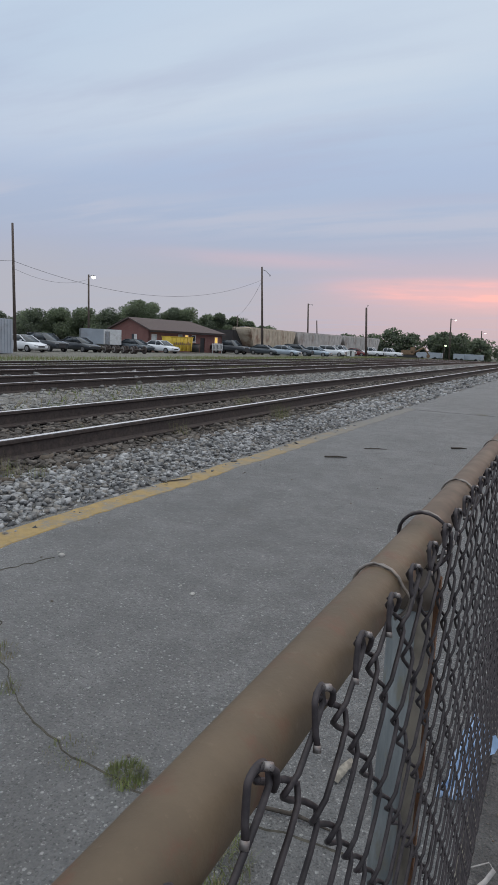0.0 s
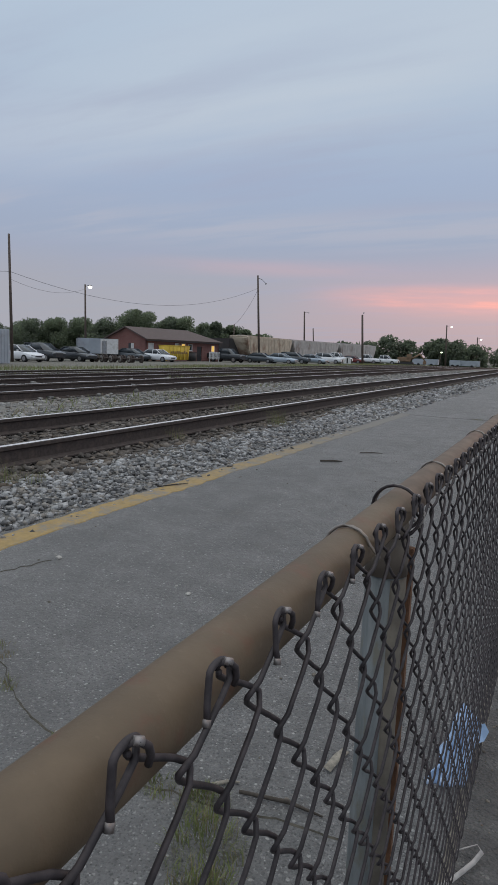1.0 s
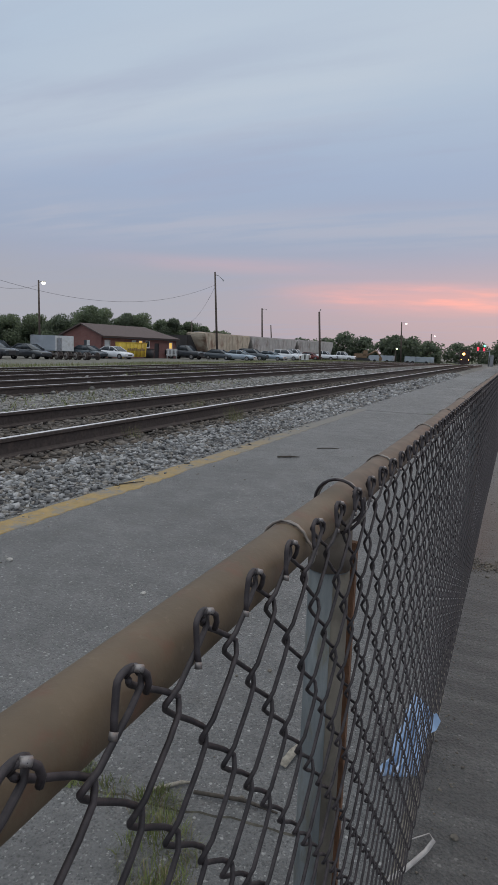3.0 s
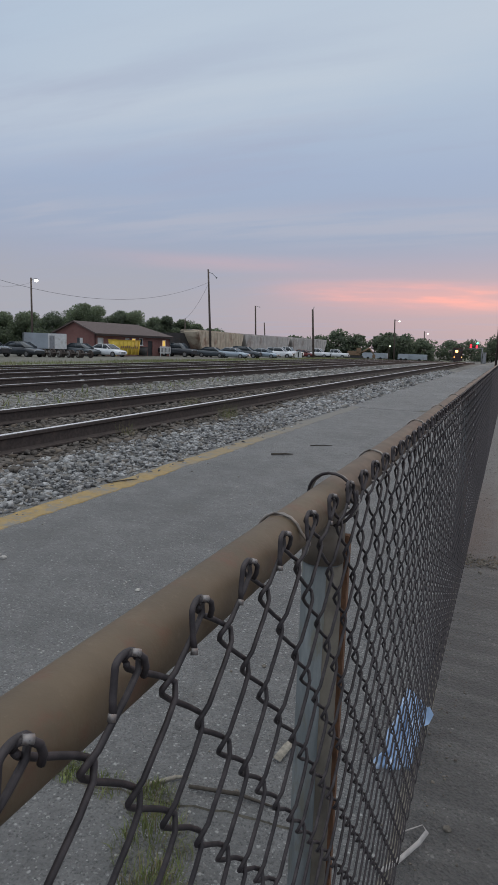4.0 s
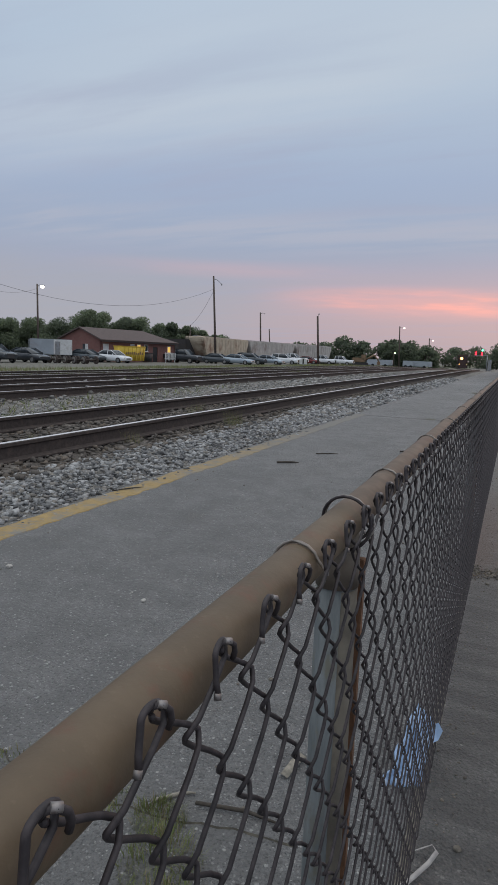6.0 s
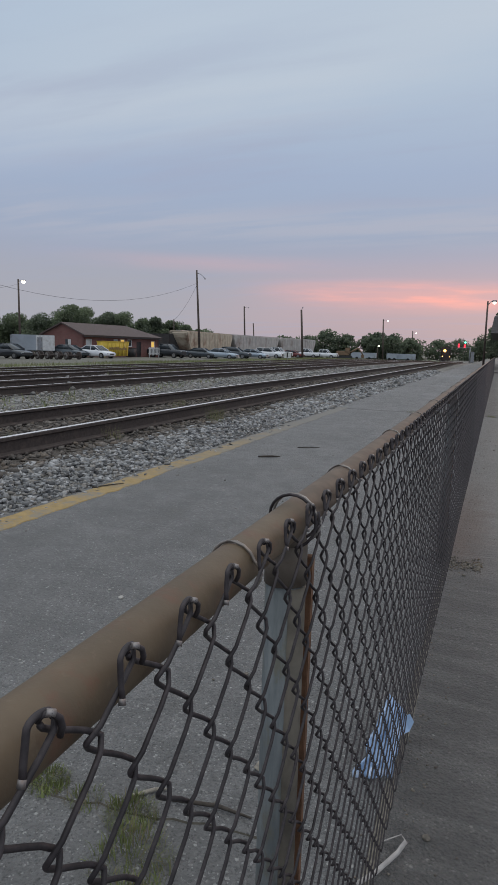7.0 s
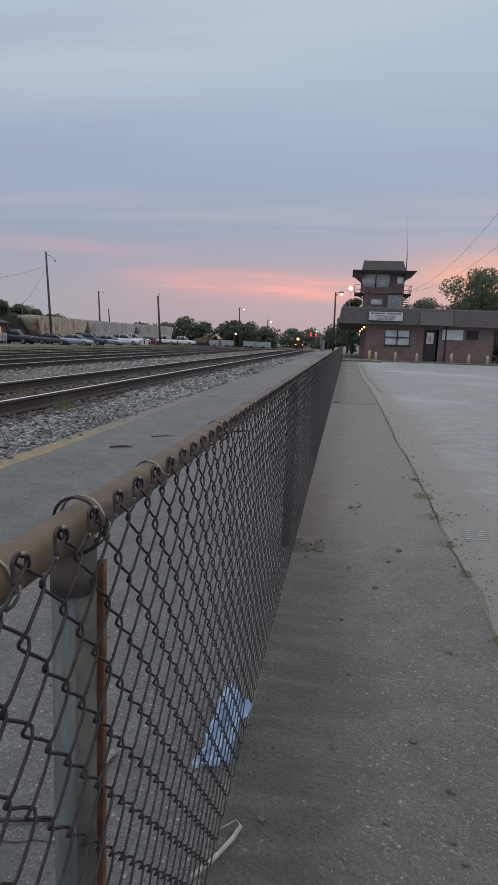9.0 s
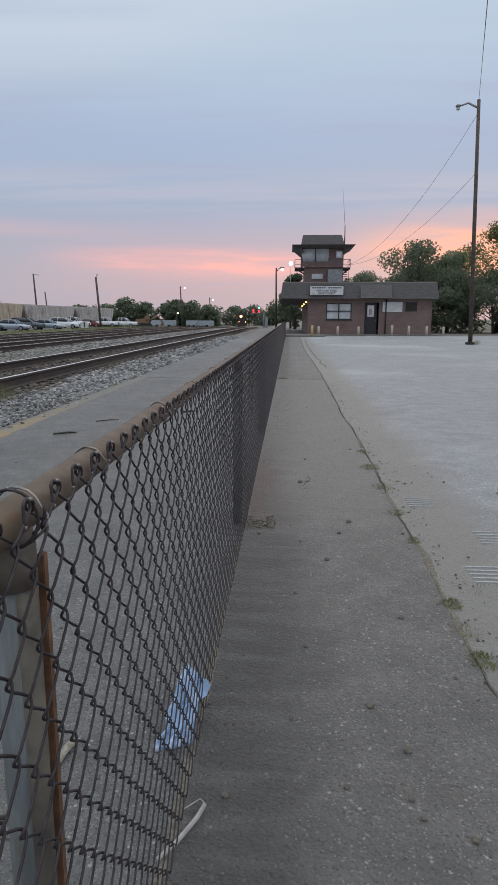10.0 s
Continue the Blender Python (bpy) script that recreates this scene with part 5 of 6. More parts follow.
for k, (x, z, c_) in enumerate(((-3.1, 5.1, "red_lamp"), (-3.1, 4.55, "red_lamp"), (-1.5, 4.95, "red_lamp"), (-1.5, 4.45, "red_lamp"), (-1.4, 5.75, "green_lamp"))):
    hd = part("signal_head", box(x - 0.35, x + 0.35, 0.05, 0.4, z - 0.35, z + 0.35, 0.05), M["dark"], sg)
    part("lens", bm_rod(bmesh.new(), (x, -0.02, z), (x, 0.06, z), 0.27, None, 12), M[c_], hd)
part("case", box(0.3, 1.2, -0.4, 0.4, 0, 3.2, 0.05), M["metal_grey"], sg)

# ---------------------------------------------------------------- poles and wires


def pole(base, top, r0, r1, label, arm=None, lit=None, name="utility_pole"):
    """A wooden pole; arm: offset of a lamp head from the top; lit: lamp material."""
    b, t = Vector(base), Vector(top)
    c = thing(name, label, "street lamp" if lit else "utility pole", pose(*b), "yard poles")
    d = t - b
    part("shaft", bm_rod(bmesh.new(), (0, 0, -0.3), d, r0, r1, 10), M["wood_pole"], c)
    if arm:
        a = Vector(arm)
        s0 = d + Vector((0, 0, -0.35))
        bm = bmesh.new()
        bm_rod(bm, s0, s0 + a * 0.5 + Vector((0, 0, 0.18)), 0.045, None, 6)
        bm_rod(bm, s0 + a * 0.5 + Vector((0, 0, 0.18)), s0 + a, 0.04, None, 6)
        part("bracket", bm, M["metal_grey"], c)
        h = s0 + a
        k = a.length
        hs = 0.2 if lit else 0.11
        head = part("lamp_head", box(h.x - hs, h.x + hs, h.y - hs, h.y + hs, h.z - 0.02, h.z + 0.6 * hs, 0.03), M["metal_grey"], c)
        bm = bmesh.new()
        bmesh.ops.create_icosphere(bm, subdivisions=2, radius=(0.15 if b.x > -10 else 0.26) if lit else 0.09, matrix=Matrix.Translation(h + Vector((0, 0, -0.1))) @ Matrix.Diagonal((1, 1, 0.8, 1)))
        part("bulb", bm, M[lit] if lit else M["head"], head)
    return c


pole((-42.46, 39.25, -0.45), (-42.52, 39.19, 10.06), 0.14, 0.09, "tall dark wooden utility pole beside a container")
pole((-55.87, 63.83, -0.9), (-55.9, 63.8, 8.75), 0.14, 0.10, "dark pole with a bright lit lamp behind the house", (0.45, 0.4, 0.15), "lamp", "yard_lamp")
pole((-39.95, 82.7, -0.8), (-40.54, 82.39, 11.78), 0.19, 0.12, "tall wooden pole with an unlit lamp arm", (1.1, 0.45, -0.75))
pole((-55.5, 139.1, -0.8), (-55.98, 138.98, 10.62), 0.22, 0.16, "dark pole behind the hopper wagons", (1.0, 0.3, 0.1))
pole((-60.5, 158.6, -0.8), (-61.14, 158.44, 7.6), 0.2, 0.14, "thin distant pole behind the hopper wagons")
pole((-33.55, 113.0, -0.7), (-34.1, 112.8, 8.28), 0.21, 0.17, "thick dark pole before the hopper wagons", (0.25, 0.05, 0.75))
pole((-31.3, 187.2, -1.2), (-31.75, 187.1, 10.3), 0.22, 0.16, "leaning wooden pole with a lit lamp", (1.3, 0.2, 0.0), "lamp", "yard_lamp")
pole((-27.9, 228.1, -1.4), (-28.3, 228.0, 8.4), 0.22, 0.16, "wooden pole with a lit lamp far down the yard", (1.2, 0.2, -0.3), "lamp", "yard_lamp")
pole((-29.8, 170.0, -1.1), (-29.9, 170.0, 2.9), 0.10, 0.08, "short pole with a small pale green lamp", (0.3, -0.1, 0.05), "pale_green_lamp", "yard_lamp")
pole((-49.9, 93.2, -0.8), (-49.9, 93.2, 5.4), 0.12, 0.09, "short grey pole among the trees")
pole((-1.0, 59.9, 0.0), (-1.05, 59.9, 5.75), 0.10, 0.07, "slim pole with a lit lamp beside the platform", (0.55, 0.0, 0.30), "lamp", "yard_lamp")
pole((8.84, 30.76, -0.02), (8.5, 30.9, 10.76), 0.105, 0.075, "tall wooden utility pole at the parking lot", (-0.85, 0.15, 0.12))


def wire(p, q, sag, r, label):
    p, q = Vector(p), Vector(q)
    pts = []
    for k in range(25):
        u = k / 24
        c = p.lerp(q, u)
        pts.append((c.x, c.y, c.z - 4 * sag * u * (1 - u)))
    v, f = tube([pts], r, 5)
    return tagged(raw("overhead_cable", v, f, M["cable"]), label, "cable")


wire((-42.5, 39.2, 7.0), (-40.4, 82.4, 10.0), 2.6, 0.015, "sagging overhead cable between utility poles")
wire((-42.5, 39.2, 6.4), (-55.9, 63.8, 8.2), 0.8, 0.012, "thin overhead cable to a lamp pole")
wire((-42.5, 39.2, 7.0), (-38.0, 10.0, 9.5), 1.5, 0.015, "sagging overhead cable leaving a utility pole")
wire((-40.4, 82.4, 9.9), (-49.9, 93.2, 5.3), 0.6, 0.016, "overhead cable falling to a short pole")
wire((8.57, 30.8, 7.67), (4.6, 48.5, 5.1), 0.9, 0.008, "overhead cable to the tower building")
wire((8.5, 30.9, 10.2), (4.2, 48.5, 5.0), 1.3, 0.008, "thin overhead cable to the tower building")
wire((8.5, 30.9, 10.7), (1.83, 5.7, 4.9), 0.0, 0.008, "overhead cable leaving the pole over the lot")

# ---------------------------------------------------------------- brick house in the yard
A, B = Vector((-46.86, 64.6, 0)), Vector((-44.7, 79.0, 0))
hl = (B - A).length
hz = -0.85
hang = math.degrees(math.atan2(-(B.x - A.x), B.y - A.y))
house = thing("brick_house", "low red brick yard office with a brown shingle roof", "house", pose(A.x, A.y, hz, 0, 0, hang))
HD, HH = 6.9, 3.05                      # depth, eave height


def wall_cells(x0, x1, z0, z1, holes, t, flip=False):
    """A wall in the plane of its length, with openings that go through it."""
    us = sorted({x0, x1, *[h[0] for h in holes], *[h[1] for h in holes]})
    ws = sorted({z0, z1, *[h[2] for h in holes], *[h[3] for h in holes]})
    bm = bmesh.new()
    for a, b in zip(us, us[1:]):
        for c_, d in zip(ws, ws[1:]):
            if any(h[0] <= a and b <= h[1] and h[2] <= c_ and d <= h[3] for h in holes):
                continue
            if flip:
                bm_box(bm, -t, 0, a, b, c_, d)
            else:
                bm_box(bm, a, b, 0, t, c_, d)
    bmesh.ops.remove_doubles(bm, verts=bm.verts[:], dist=1e-5)
    return bm


front_holes = [(0.35, 1.35, 1.3, 2.5), (3.0, 3.9, 0.1, 2.35), (5.3, 6.1, 1.7, 2.6), (6.6, 7.4, 1.7, 2.6), (8.0, 8.8, 1.7, 2.6), (9.8, 10.8, 0.1, 2.3), (12.9, 13.7, 1.6, 2.5)]
part("wall", wall_cells(0, hl, 0, HH, front_holes, 0.25, True), M["house_brick"], house)
part("wall", box(-HD, 0, 0, 0.25, 0, HH), M["house_brick"], house)
part("wall", box(-HD, 0, hl - 0.25, hl, 0, HH), M["house_brick"], house)
part("wall", box(-HD, -HD + 0.25, 0.25, hl - 0.25, 0, HH), M["house_brick"], house)
part("gable", extrude([(-HD, HH), (0, HH), (-HD / 2, HH + 1.30)], "y", 0.0, 0.25), M["house_brick"], house)
bm = bmesh.new()
e, ov = 0.45, 0.35
ridge0, ridge1 = (-HD / 2, -ov, HH + 1.45), (-HD / 2, hl - 3.0, HH + 1.45)
zl = HH - 0.05
c1_, c2_, c3_, c4_ = (e, -ov, zl), (e, hl + ov, zl), (-HD - e, hl + ov, zl), (-HD - e, -ov, zl)
for poly in ((c1_, c2_, ridge1, ridge0), (c3_, c4_, ridge0, ridge1), (c2_, c3_, ridge1)):
    bm.faces.new([bm.verts.new(p) for p in poly])
ob = part("roof", bm, M["shingle"], house, "brown shingle roof with a hipped end")
ob.modifiers.new("thick", "SOLIDIFY").thickness = 0.14
part("fascia", box(e - 0.06, e, -ov, hl + ov, zl - 0.26, zl - 0.15), M["dark"], house)
for k, (a, b, c_, d) in enumerate(front_holes):
    if k in (1, 5):
        dr = part("door", box(-0.16, -0.08, a, b, c_, d, 0.01), M["yellow"] if k == 1 else M["dark"], house, "yellow door" if k == 1 else "dark door")
        part("handle", rod((-0.08, b - 0.12, 1.1), (-0.02, b - 0.12, 1.1), 0.03), M["metal_grey"], dr)
    else:
        wd = part("window", box(-0.16, -0.12, a, b, c_, d), M["lit_window"] if k in (3, 6) else M["blind_sky"] if k in (0, 2) else M["glass"], house, "lit window" if k in (3, 6) else "window")
        part("frame", wall_cells(a, b, c_, d, [(a + 0.07, b - 0.07, c_ + 0.07, d - 0.07)], 0.08, True), M["white"], wd)
        part("sill", box(-0.06, 0.06, a - 0.06, b + 0.06, c_ - 0.08, c_), M["white"], wd)
gw = part("window", box(-3.1, -2.2, -0.03, 0.01, 1.2, 2.4), M["glass"], house)
part("frame", box(-2.62, -2.14, -0.05, -0.03, 1.25, 2.40), M["white"], gw)

skip = thing("waste_skip", "faded yellow waste container in front of the house", "container", pose(-43.2, 64.0, level(-43, 64) , 0, 0, hang - 2))
part("body", loft([[(-1.2, 0, 0.25), (0, 0, 0.25), (0, 3.6, 0.25), (-1.2, 3.6, 0.25)], [(-1.5, -0.15, 1.95), (0.1, -0.15, 1.95), (0.1, 3.75, 1.95), (-1.5, 3.75, 1.95)]]), M["yellow"], skip)
for k in range(6):
    part("rib", box(0.06, 0.12, 0.1 + k * 0.66, 0.2 + k * 0.66, 0.3, 1.9), M["yellow"], skip)
part("rim", box(-1.55, 0.16, -0.2, 3.8, 1.92, 2.0, 0.02), M["yellow"], skip)
r = random.Random(3)
for k in range(9):
    y = 0.35 + k * 0.34
    part("faded_letter_bar", box(0.125, 0.132, y, y + 0.2, 1.0, 1.0 + r.uniform(0.2, 0.4)), M["digger"], skip)
bin_ = thing("trash_bin", "dark wheeled bin against the brick wall", "bin", pose(-43.6, 70.0, level(-43, 70), 0, 0, hang))
part("body", loft([[(-0.4, -0.45, 0.1), (0.4, -0.45, 0.1), (0.4, 0.45, 0.1), (-0.4, 0.45, 0.1)], [(-0.5, -0.55, 1.15), (0.5, -0.55, 1.15), (0.5, 0.55, 1.15), (-0.5, 0.55, 1.15)]]), M["dark"], bin_)
part("lid", box(-0.54, 0.54, -0.6, 0.6, 1.15, 1.22, 0.02), M["dark"], bin_)
rack = thing("slatted_rack", "white slatted rack leaning at the brick house", "rack", pose(-43.3, 74.0, level(-43, 74), 0, 0, hang - 3))
for k in range(8):
    part("slat", box(-0.04, 0.04, k * 0.28, k * 0.28 + 0.13, 0.35, 1.35, 0.01), M["white"], rack)
for z in (0.5, 1.15):
    part("rail", box(-0.07, -0.04, -0.05, 2.15, z, z + 0.09), M["white"], rack)
for y in (0.1, 1.95):
    part("leg", box(-0.08, -0.02, y, y + 0.08, 0, 0.4), M["white"], rack)

tr = thing("box_trailer", "pale grey box trailer with a white end beside the house", "trailer", pose(-50.2, 59.6, level(-50, 59), 0, 0, 41))
part("body", box(-2.4, 2.2, -2.4, 0, 0.7, 2.45, 0.04), M["container"], tr)
part("end_panel", box(0.2, 2.22, -2.43, -2.4, 0.72, 2.43, 0.01), M["white"], tr)
part("door", box(0.35, 0.9, -2.46, -2.43, 0.75, 2.2), M["metal_grey"], tr)
for k in range(9):
    part("rib", box(-2.5 + k * 0.3, -2.44 + k * 0.3, -2.44, -2.4, 0.75, 2.4), M["container"], tr)
for x in (-1.6, 1.4):
    part("wheel", bm_rod(bmesh.new(), (x, -2.3, 0.4), (x, -2.0, 0.4), 0.42, None, 14), M["tyre"], tr)
    part("wheel", bm_rod(bmesh.new(), (x, -0.4, 0.4), (x, -0.1, 0.4), 0.42, None, 14), M["tyre"], tr)
cn = thing("shipping_container", "pale grey ribbed shipping container beside a pole", "container", pose(-39.2, 34.2, level(-39, 34), 0, 0, 6))
part("body", box(-2.5, 1.0, -6.0, 0.9, 0.05, 2.65, 0.03), M["container"], cn)
for k in range(22):
    part("rib", box(1.0, 1.03, -5.9 + k * 0.31, -5.76 + k * 0.31, 0.1, 2.6), M["container"], cn)
for k in range(10):
    part("rib", box(-2.4 + k * 0.35, -2.26 + k * 0.35, 0.9, 0.93, 0.1, 2.6), M["container"], cn)


M["rim_dull"] = plain("dull_wheel_face", (0.30, 0.28, 0.265), 0.6, 0.3)


def wheelset(x, y, turn, label="steel train wheelset with a dark axle standing on gravel"):
    c = thing("wheelset", label, "train wheels", pose(x, y, level(x, y), 0, 0, turn), "spare wheelsets")
    part("axle", bm_rod(bmesh.new(), (0, -1.05, 0.40), (0, 1.05, 0.40), 0.09, None, 10), M["rail_side"], c)
    for s_ in (-0.75, 0.75):
        part("wheel", bm_rod(bmesh.new(), (0, s_ - 0.065, 0.40), (0, s_ + 0.065, 0.40), 0.40, None, 20), M["rail_side"], c)
        part("tread", bm_rod(bmesh.new(), (0, s_ + math.copysign(0.066, s_), 0.40), (0, s_ + math.copysign(0.075, s_), 0.40), 0.30, 0.30, 20), M["rim_dull"], c)


for k in range(6):
    wheelset(-43.2 + 0.68 * k, 50.0 + 0.60 * k, -18)

mk = thing("marker_sign", "small white round-topped marker board beside the track", "sign", pose(-21.4, 66.4, level(-21.4, 66.4)))
part("post", rod((0, 0, -0.1), (0, 0, 0.5), 0.04), M["metal_grey"], mk)
part("board", extrude([(-0.42, 0.25), (0.42, 0.25), (0.42, 0.65), (0.25, 0.86), (0, 0.93), (-0.25, 0.86), (-0.42, 0.65)], "y", -0.05, -0.02), M["white"], mk)
part("stripe", box(-0.08, 0.08, -0.06, -0.05, 0.3, 0.85), M["dark"], mk)

# excavator added in place of a rusty pile
dg = thing("excavator", "rusty yellow excavator standing in for a rusty pile far down the yard", "machine", pose(-31.0, 136.3, level(-31, 136), 0, 0, 10))
for s_ in (-0.9, 0.9):
    tr_ = extrude([(-1.7, 0.25), (-1.4, 0.0), (1.4, 0.0), (1.7, 0.25), (1.6, 0.65), (1.3, 0.8), (-1.3, 0.8), (-1.6, 0.65)], "y", s_ - 0.25, s_ + 0.25)
    part("crawler", tr_, M["dark"], dg)
part("upper_body", box(-1.8, 0.9, -1.1, 1.1, 0.85, 1.8, 0.12), M["digger"], dg)
part("cab", box(0.1, 1.1, -1.1, -0.1, 1.2, 2.5, 0.1), M["digger"], dg)
bm = bm_rod(bmesh.new(), (0.9, 0.3, 1.3), (2.8, 0.3, 2.5), 0.22, 0.18, 6)
bm_rod(bm, (2.8, 0.3, 2.5), (3.9, 0.3, 1.1), 0.17, 0.14, 6)
part("boom", bm, M["digger"], dg)
part("bucket", box(3.5, 4.2, -0.1, 0.7, 0.4, 1.1, 0.1), M["digger"], dg)
for k, (x, y, w) in enumerate(((-33.0, 166.6, 6.5), (-26.0, 170.0, 2.6), (-24.0, 172.0, 7.5))):
    c = thing("white_trailer", "white storage trailer far down the yard", "trailer", pose(x, y, level(x, y) , 0, 0, 4), "storage trailers")
    part("body", box(-w / 2, w / 2, 0, 2.4, 0.5, 1.9, 0.05), M["container"], c)
    part("wheel", bm_rod(bmesh.new(), (-w / 4, -0.02, 0.4), (-w / 4, 0.2, 0.4), 0.4, None, 12), M["tyre"], c)
    part("wheel", bm_rod(bmesh.new(), (w / 4, -0.02, 0.4), (w / 4, 0.2, 0.4), 0.4, None, 12), M["tyre"], c)

# ---------------------------------------------------------------- tower building
BY = 46.4                                # street face
tb = thing("yard_office", "low dark brick yard office with shingled parapet and control tower", "building", pose(0, BY, 0))
BX0, BX1, WH = 1.55, 10.35, 2.62
face_holes = [(2.86, 4.68, 1.12, 2.28), (5.62, 6.62, 0.08, 2.32), (6.86, 8.26, 1.62, 2.40), (8.48, 9.30, 1.70, 2.34)]
part("wall", wall_cells(BX0, BX1, 0, WH, face_holes, 0.3), M["brick"], tb)
part("wall", box(BX0, BX0 + 0.3, 0.3, 22.0, 0, WH), M["brick"], tb)
part("wall", box(BX1 - 0.3, BX1, 0.3, 22.0, 0, WH), M["brick"], tb)
part("wall", box(BX0 + 0.3, BX1 - 0.3, 21.7, 22.0, 0, WH), M["brick"], tb)
# mansard-like parapet of shingles, overhanging
bm = bmesh.new()
prof = [(-1.02, 2.58), (-1.0, 2.64), (-0.86, 3.66), (-0.80, 3.74)]


def ring(off, z):
    e = off + 0.5
    return [(-0.42 + e, off, z), (10.68 - e, off, z), (10.68 - e, 22.6 - off, z), (-0.42 + e, 22.6 - off, z)]


rows = [[bm.verts.new(p) for p in ring(o + 0.5, z)] for o, z in prof]
for p, q in zip(rows, rows[1:]):
    for k in range(4):
        bm.faces.new((p[k], p[(k + 1) % 4], q[(k + 1) % 4], q[k]))
bm.faces.new(rows[0][::-1])
bm.faces.new(rows[-1])
bmesh.ops.recalc_face_normals(bm, faces=bm.faces[:])
part("parapet", bm, M["fascia"], tb, "dark shingled parapet overhanging the walls")
# entrance canopy step in the parapet
part("porch_fascia", extrude([(-0.85, 2.60), (-0.80, 2.68), (-0.35, 3.60), (0.2, 3.60), (0.2, 2.60)], "x", 5.2, 7.4), M["fascia"], tb)
# windows, door, boards
w = part("window", box(2.90, 4.64, 0.10, 0.13, 1.16, 2.24), M["blind_sky"], tb, "four-pane window with drawn pale blinds")
part("frame", wall_cells(2.86, 4.68, 1.12, 2.28, [(2.92, 3.73, 1.18, 1.68), (3.81, 4.62, 1.18, 1.68), (2.92, 3.73, 1.74, 2.22), (3.81, 4.62, 1.74, 2.22)], 0.12), M["dark"], w)
part("sill", box(2.80, 4.74, -0.06, 0.1, 1.06, 1.12), M["dark"], w)
d = part("door", box(5.66, 6.5, 0.18, 0.24, 0.08, 2.28), M["dark"], tb, "dark entrance door with a small pane")
part("pane", box(5.82, 6.30, 0.165, 0.18, 1.32, 2.12), M["sky_glass"], d)
part("notice", box(5.94, 6.14, 0.155, 0.164, 1.45, 1.85), M["paper"], d)
part("handle", rod((6.42, 0.18, 1.05), (6.42, 0.10, 1.05), 0.03), M["metal_grey"], d)
part("white_board", box(6.86, 8.26, -0.06, 0.1, 1.64, 2.38, 0.02), M["white"], tb, "white panel over a window")
part("louvre", box(8.48, 9.30, 0.05, 0.12, 1.70, 2.34), M["shade"], tb, "dark louvred opening")
part("downpipe", bm_rod(bmesh.new(), (7.10, -0.06, 0.05), (7.10, -0.06, 2.6), 0.045, None, 8), M["shade"], tb)
part("foundation", box(BX0 - 0.05, BX1 + 0.05, -0.35, 0.0, -0.1, 0.10, 0.02), M["slab"], tb)
# sign
sgn = thing("name_sign", "white sign board with black lettering on the parapet", "sign", pose(0, BY - 0.62, 0))
part("board", box(1.66, 4.0, -0.04, 0.0, 2.82, 3.42, 0.01), M["white"], sgn)
part("border", wall_cells(1.63, 4.03, 2.79, 3.45, [(1.67, 3.99, 2.83, 3.41)], 0.03), M["dark"], sgn)


def lettering(text, x, z, size, parent):
    cu = bpy.data.curves.new("lettering", "FONT")
    cu.body, cu.size, cu.align_x, cu.extrude = text, size, "CENTER", 0.004
    ob = new("lettering", cu)
    dg_ = bpy.context.evaluated_depsgraph_get()
    me = bpy.data.meshes.new_from_object(ob.evaluated_get(dg_))
    bpy.data.objects.remove(ob)
    me.materials.clear()
    me.materials.append(M["ink"])
    o = new("lettering", me)
    o.parent = parent
    o.matrix_basis = pose(x, -0.05, z, 90, 0, 0)
    return o


M["ink"] = plain("dark_blue_ink", (0.03, 0.04, 0.07), 0.6)
lettering("POMONA YARD", 2.83, 3.05, 0.20, sgn)
lettering("SAFETY FIRST", 2.83, 2.86, 0.20, sgn)
for k in range(13):
    x = 1.82 + k * 0.16
    if k != 6:
        part("text_bar", box(x, x + 0.11, -0.05, -0.041, 3.27, 3.36), M["ink"], sgn)

# control tower
tw = part("tower", bm_box(bmesh.new(), 1.28, 4.15, 2.2, 5.2, 3.5, 4.95), M["brick"], tb)
TX0, TX1, TY0, TY1 = 1.05, 4.15, 2.0, 5.2
cab = part("tower_cab", wall_cells(TX0, TX1, 4.95, 6.22, [(TX0 + 0.10, 3.04, 5.30, 6.18), (3.62, 4.04, 5.62, 6.05)], 0.15), M["brick"], tb, "brown brick lookout room with pale blinds and painted sky reflection")
cab.location.y = TY0
part("wall", box(TX0, TX0 + 0.12, TY0 + 0.15, TY1, 4.95, 6.22), M["shade"], cab).location.y = -TY0
part("wall", box(TX1 - 0.12, TX1, TY0 + 0.15, TY1, 4.95, 6.22), M["shade"], cab).location.y = -TY0
# the sky's reflection is put into the pale colour of these panes
for a, b in ((TX0 + 0.0, 2.06), (2.10, 3.06)):
    low_in = 0.12 if a < 2 else 0.0
    p_ = part("pane", bmesh.new(), M["blind_sky"], cab)
    bm = loft([[(a + low_in, 0.06, 5.30), (b, 0.06, 5.30), (b, 0.09, 5.30), (a + low_in, 0.09, 5.30)], [(a - 0.5 * low_in, -0.14, 6.22), (b, -0.14, 6.22), (b, -0.11, 6.22), (a - 0.5 * low_in, -0.11, 6.22)]])
    bm.to_mesh(p_.data)
    bm.free()
part("mullion", bm_rod(bmesh.new(), (2.08, 0.05, 5.30), (2.08, -0.11, 6.2), 0.035, None, 6), M["dark"], cab)
part("pane", box(3.66, 4.00, 0.06, 0.09, 5.66, 6.0), M["sky_glass"], cab)
part("frame", wall_cells(3.60, 4.06, 5.58, 6.08, [(3.66, 4.00, 5.66, 6.0)], 0.04), M["white"], cab).location.y = -0.03
part("window", box(2.0 - 0.15, 2.66, 2.14, 2.2, 4.08, 4.45, 0.01), M["blind_sky"], tb)
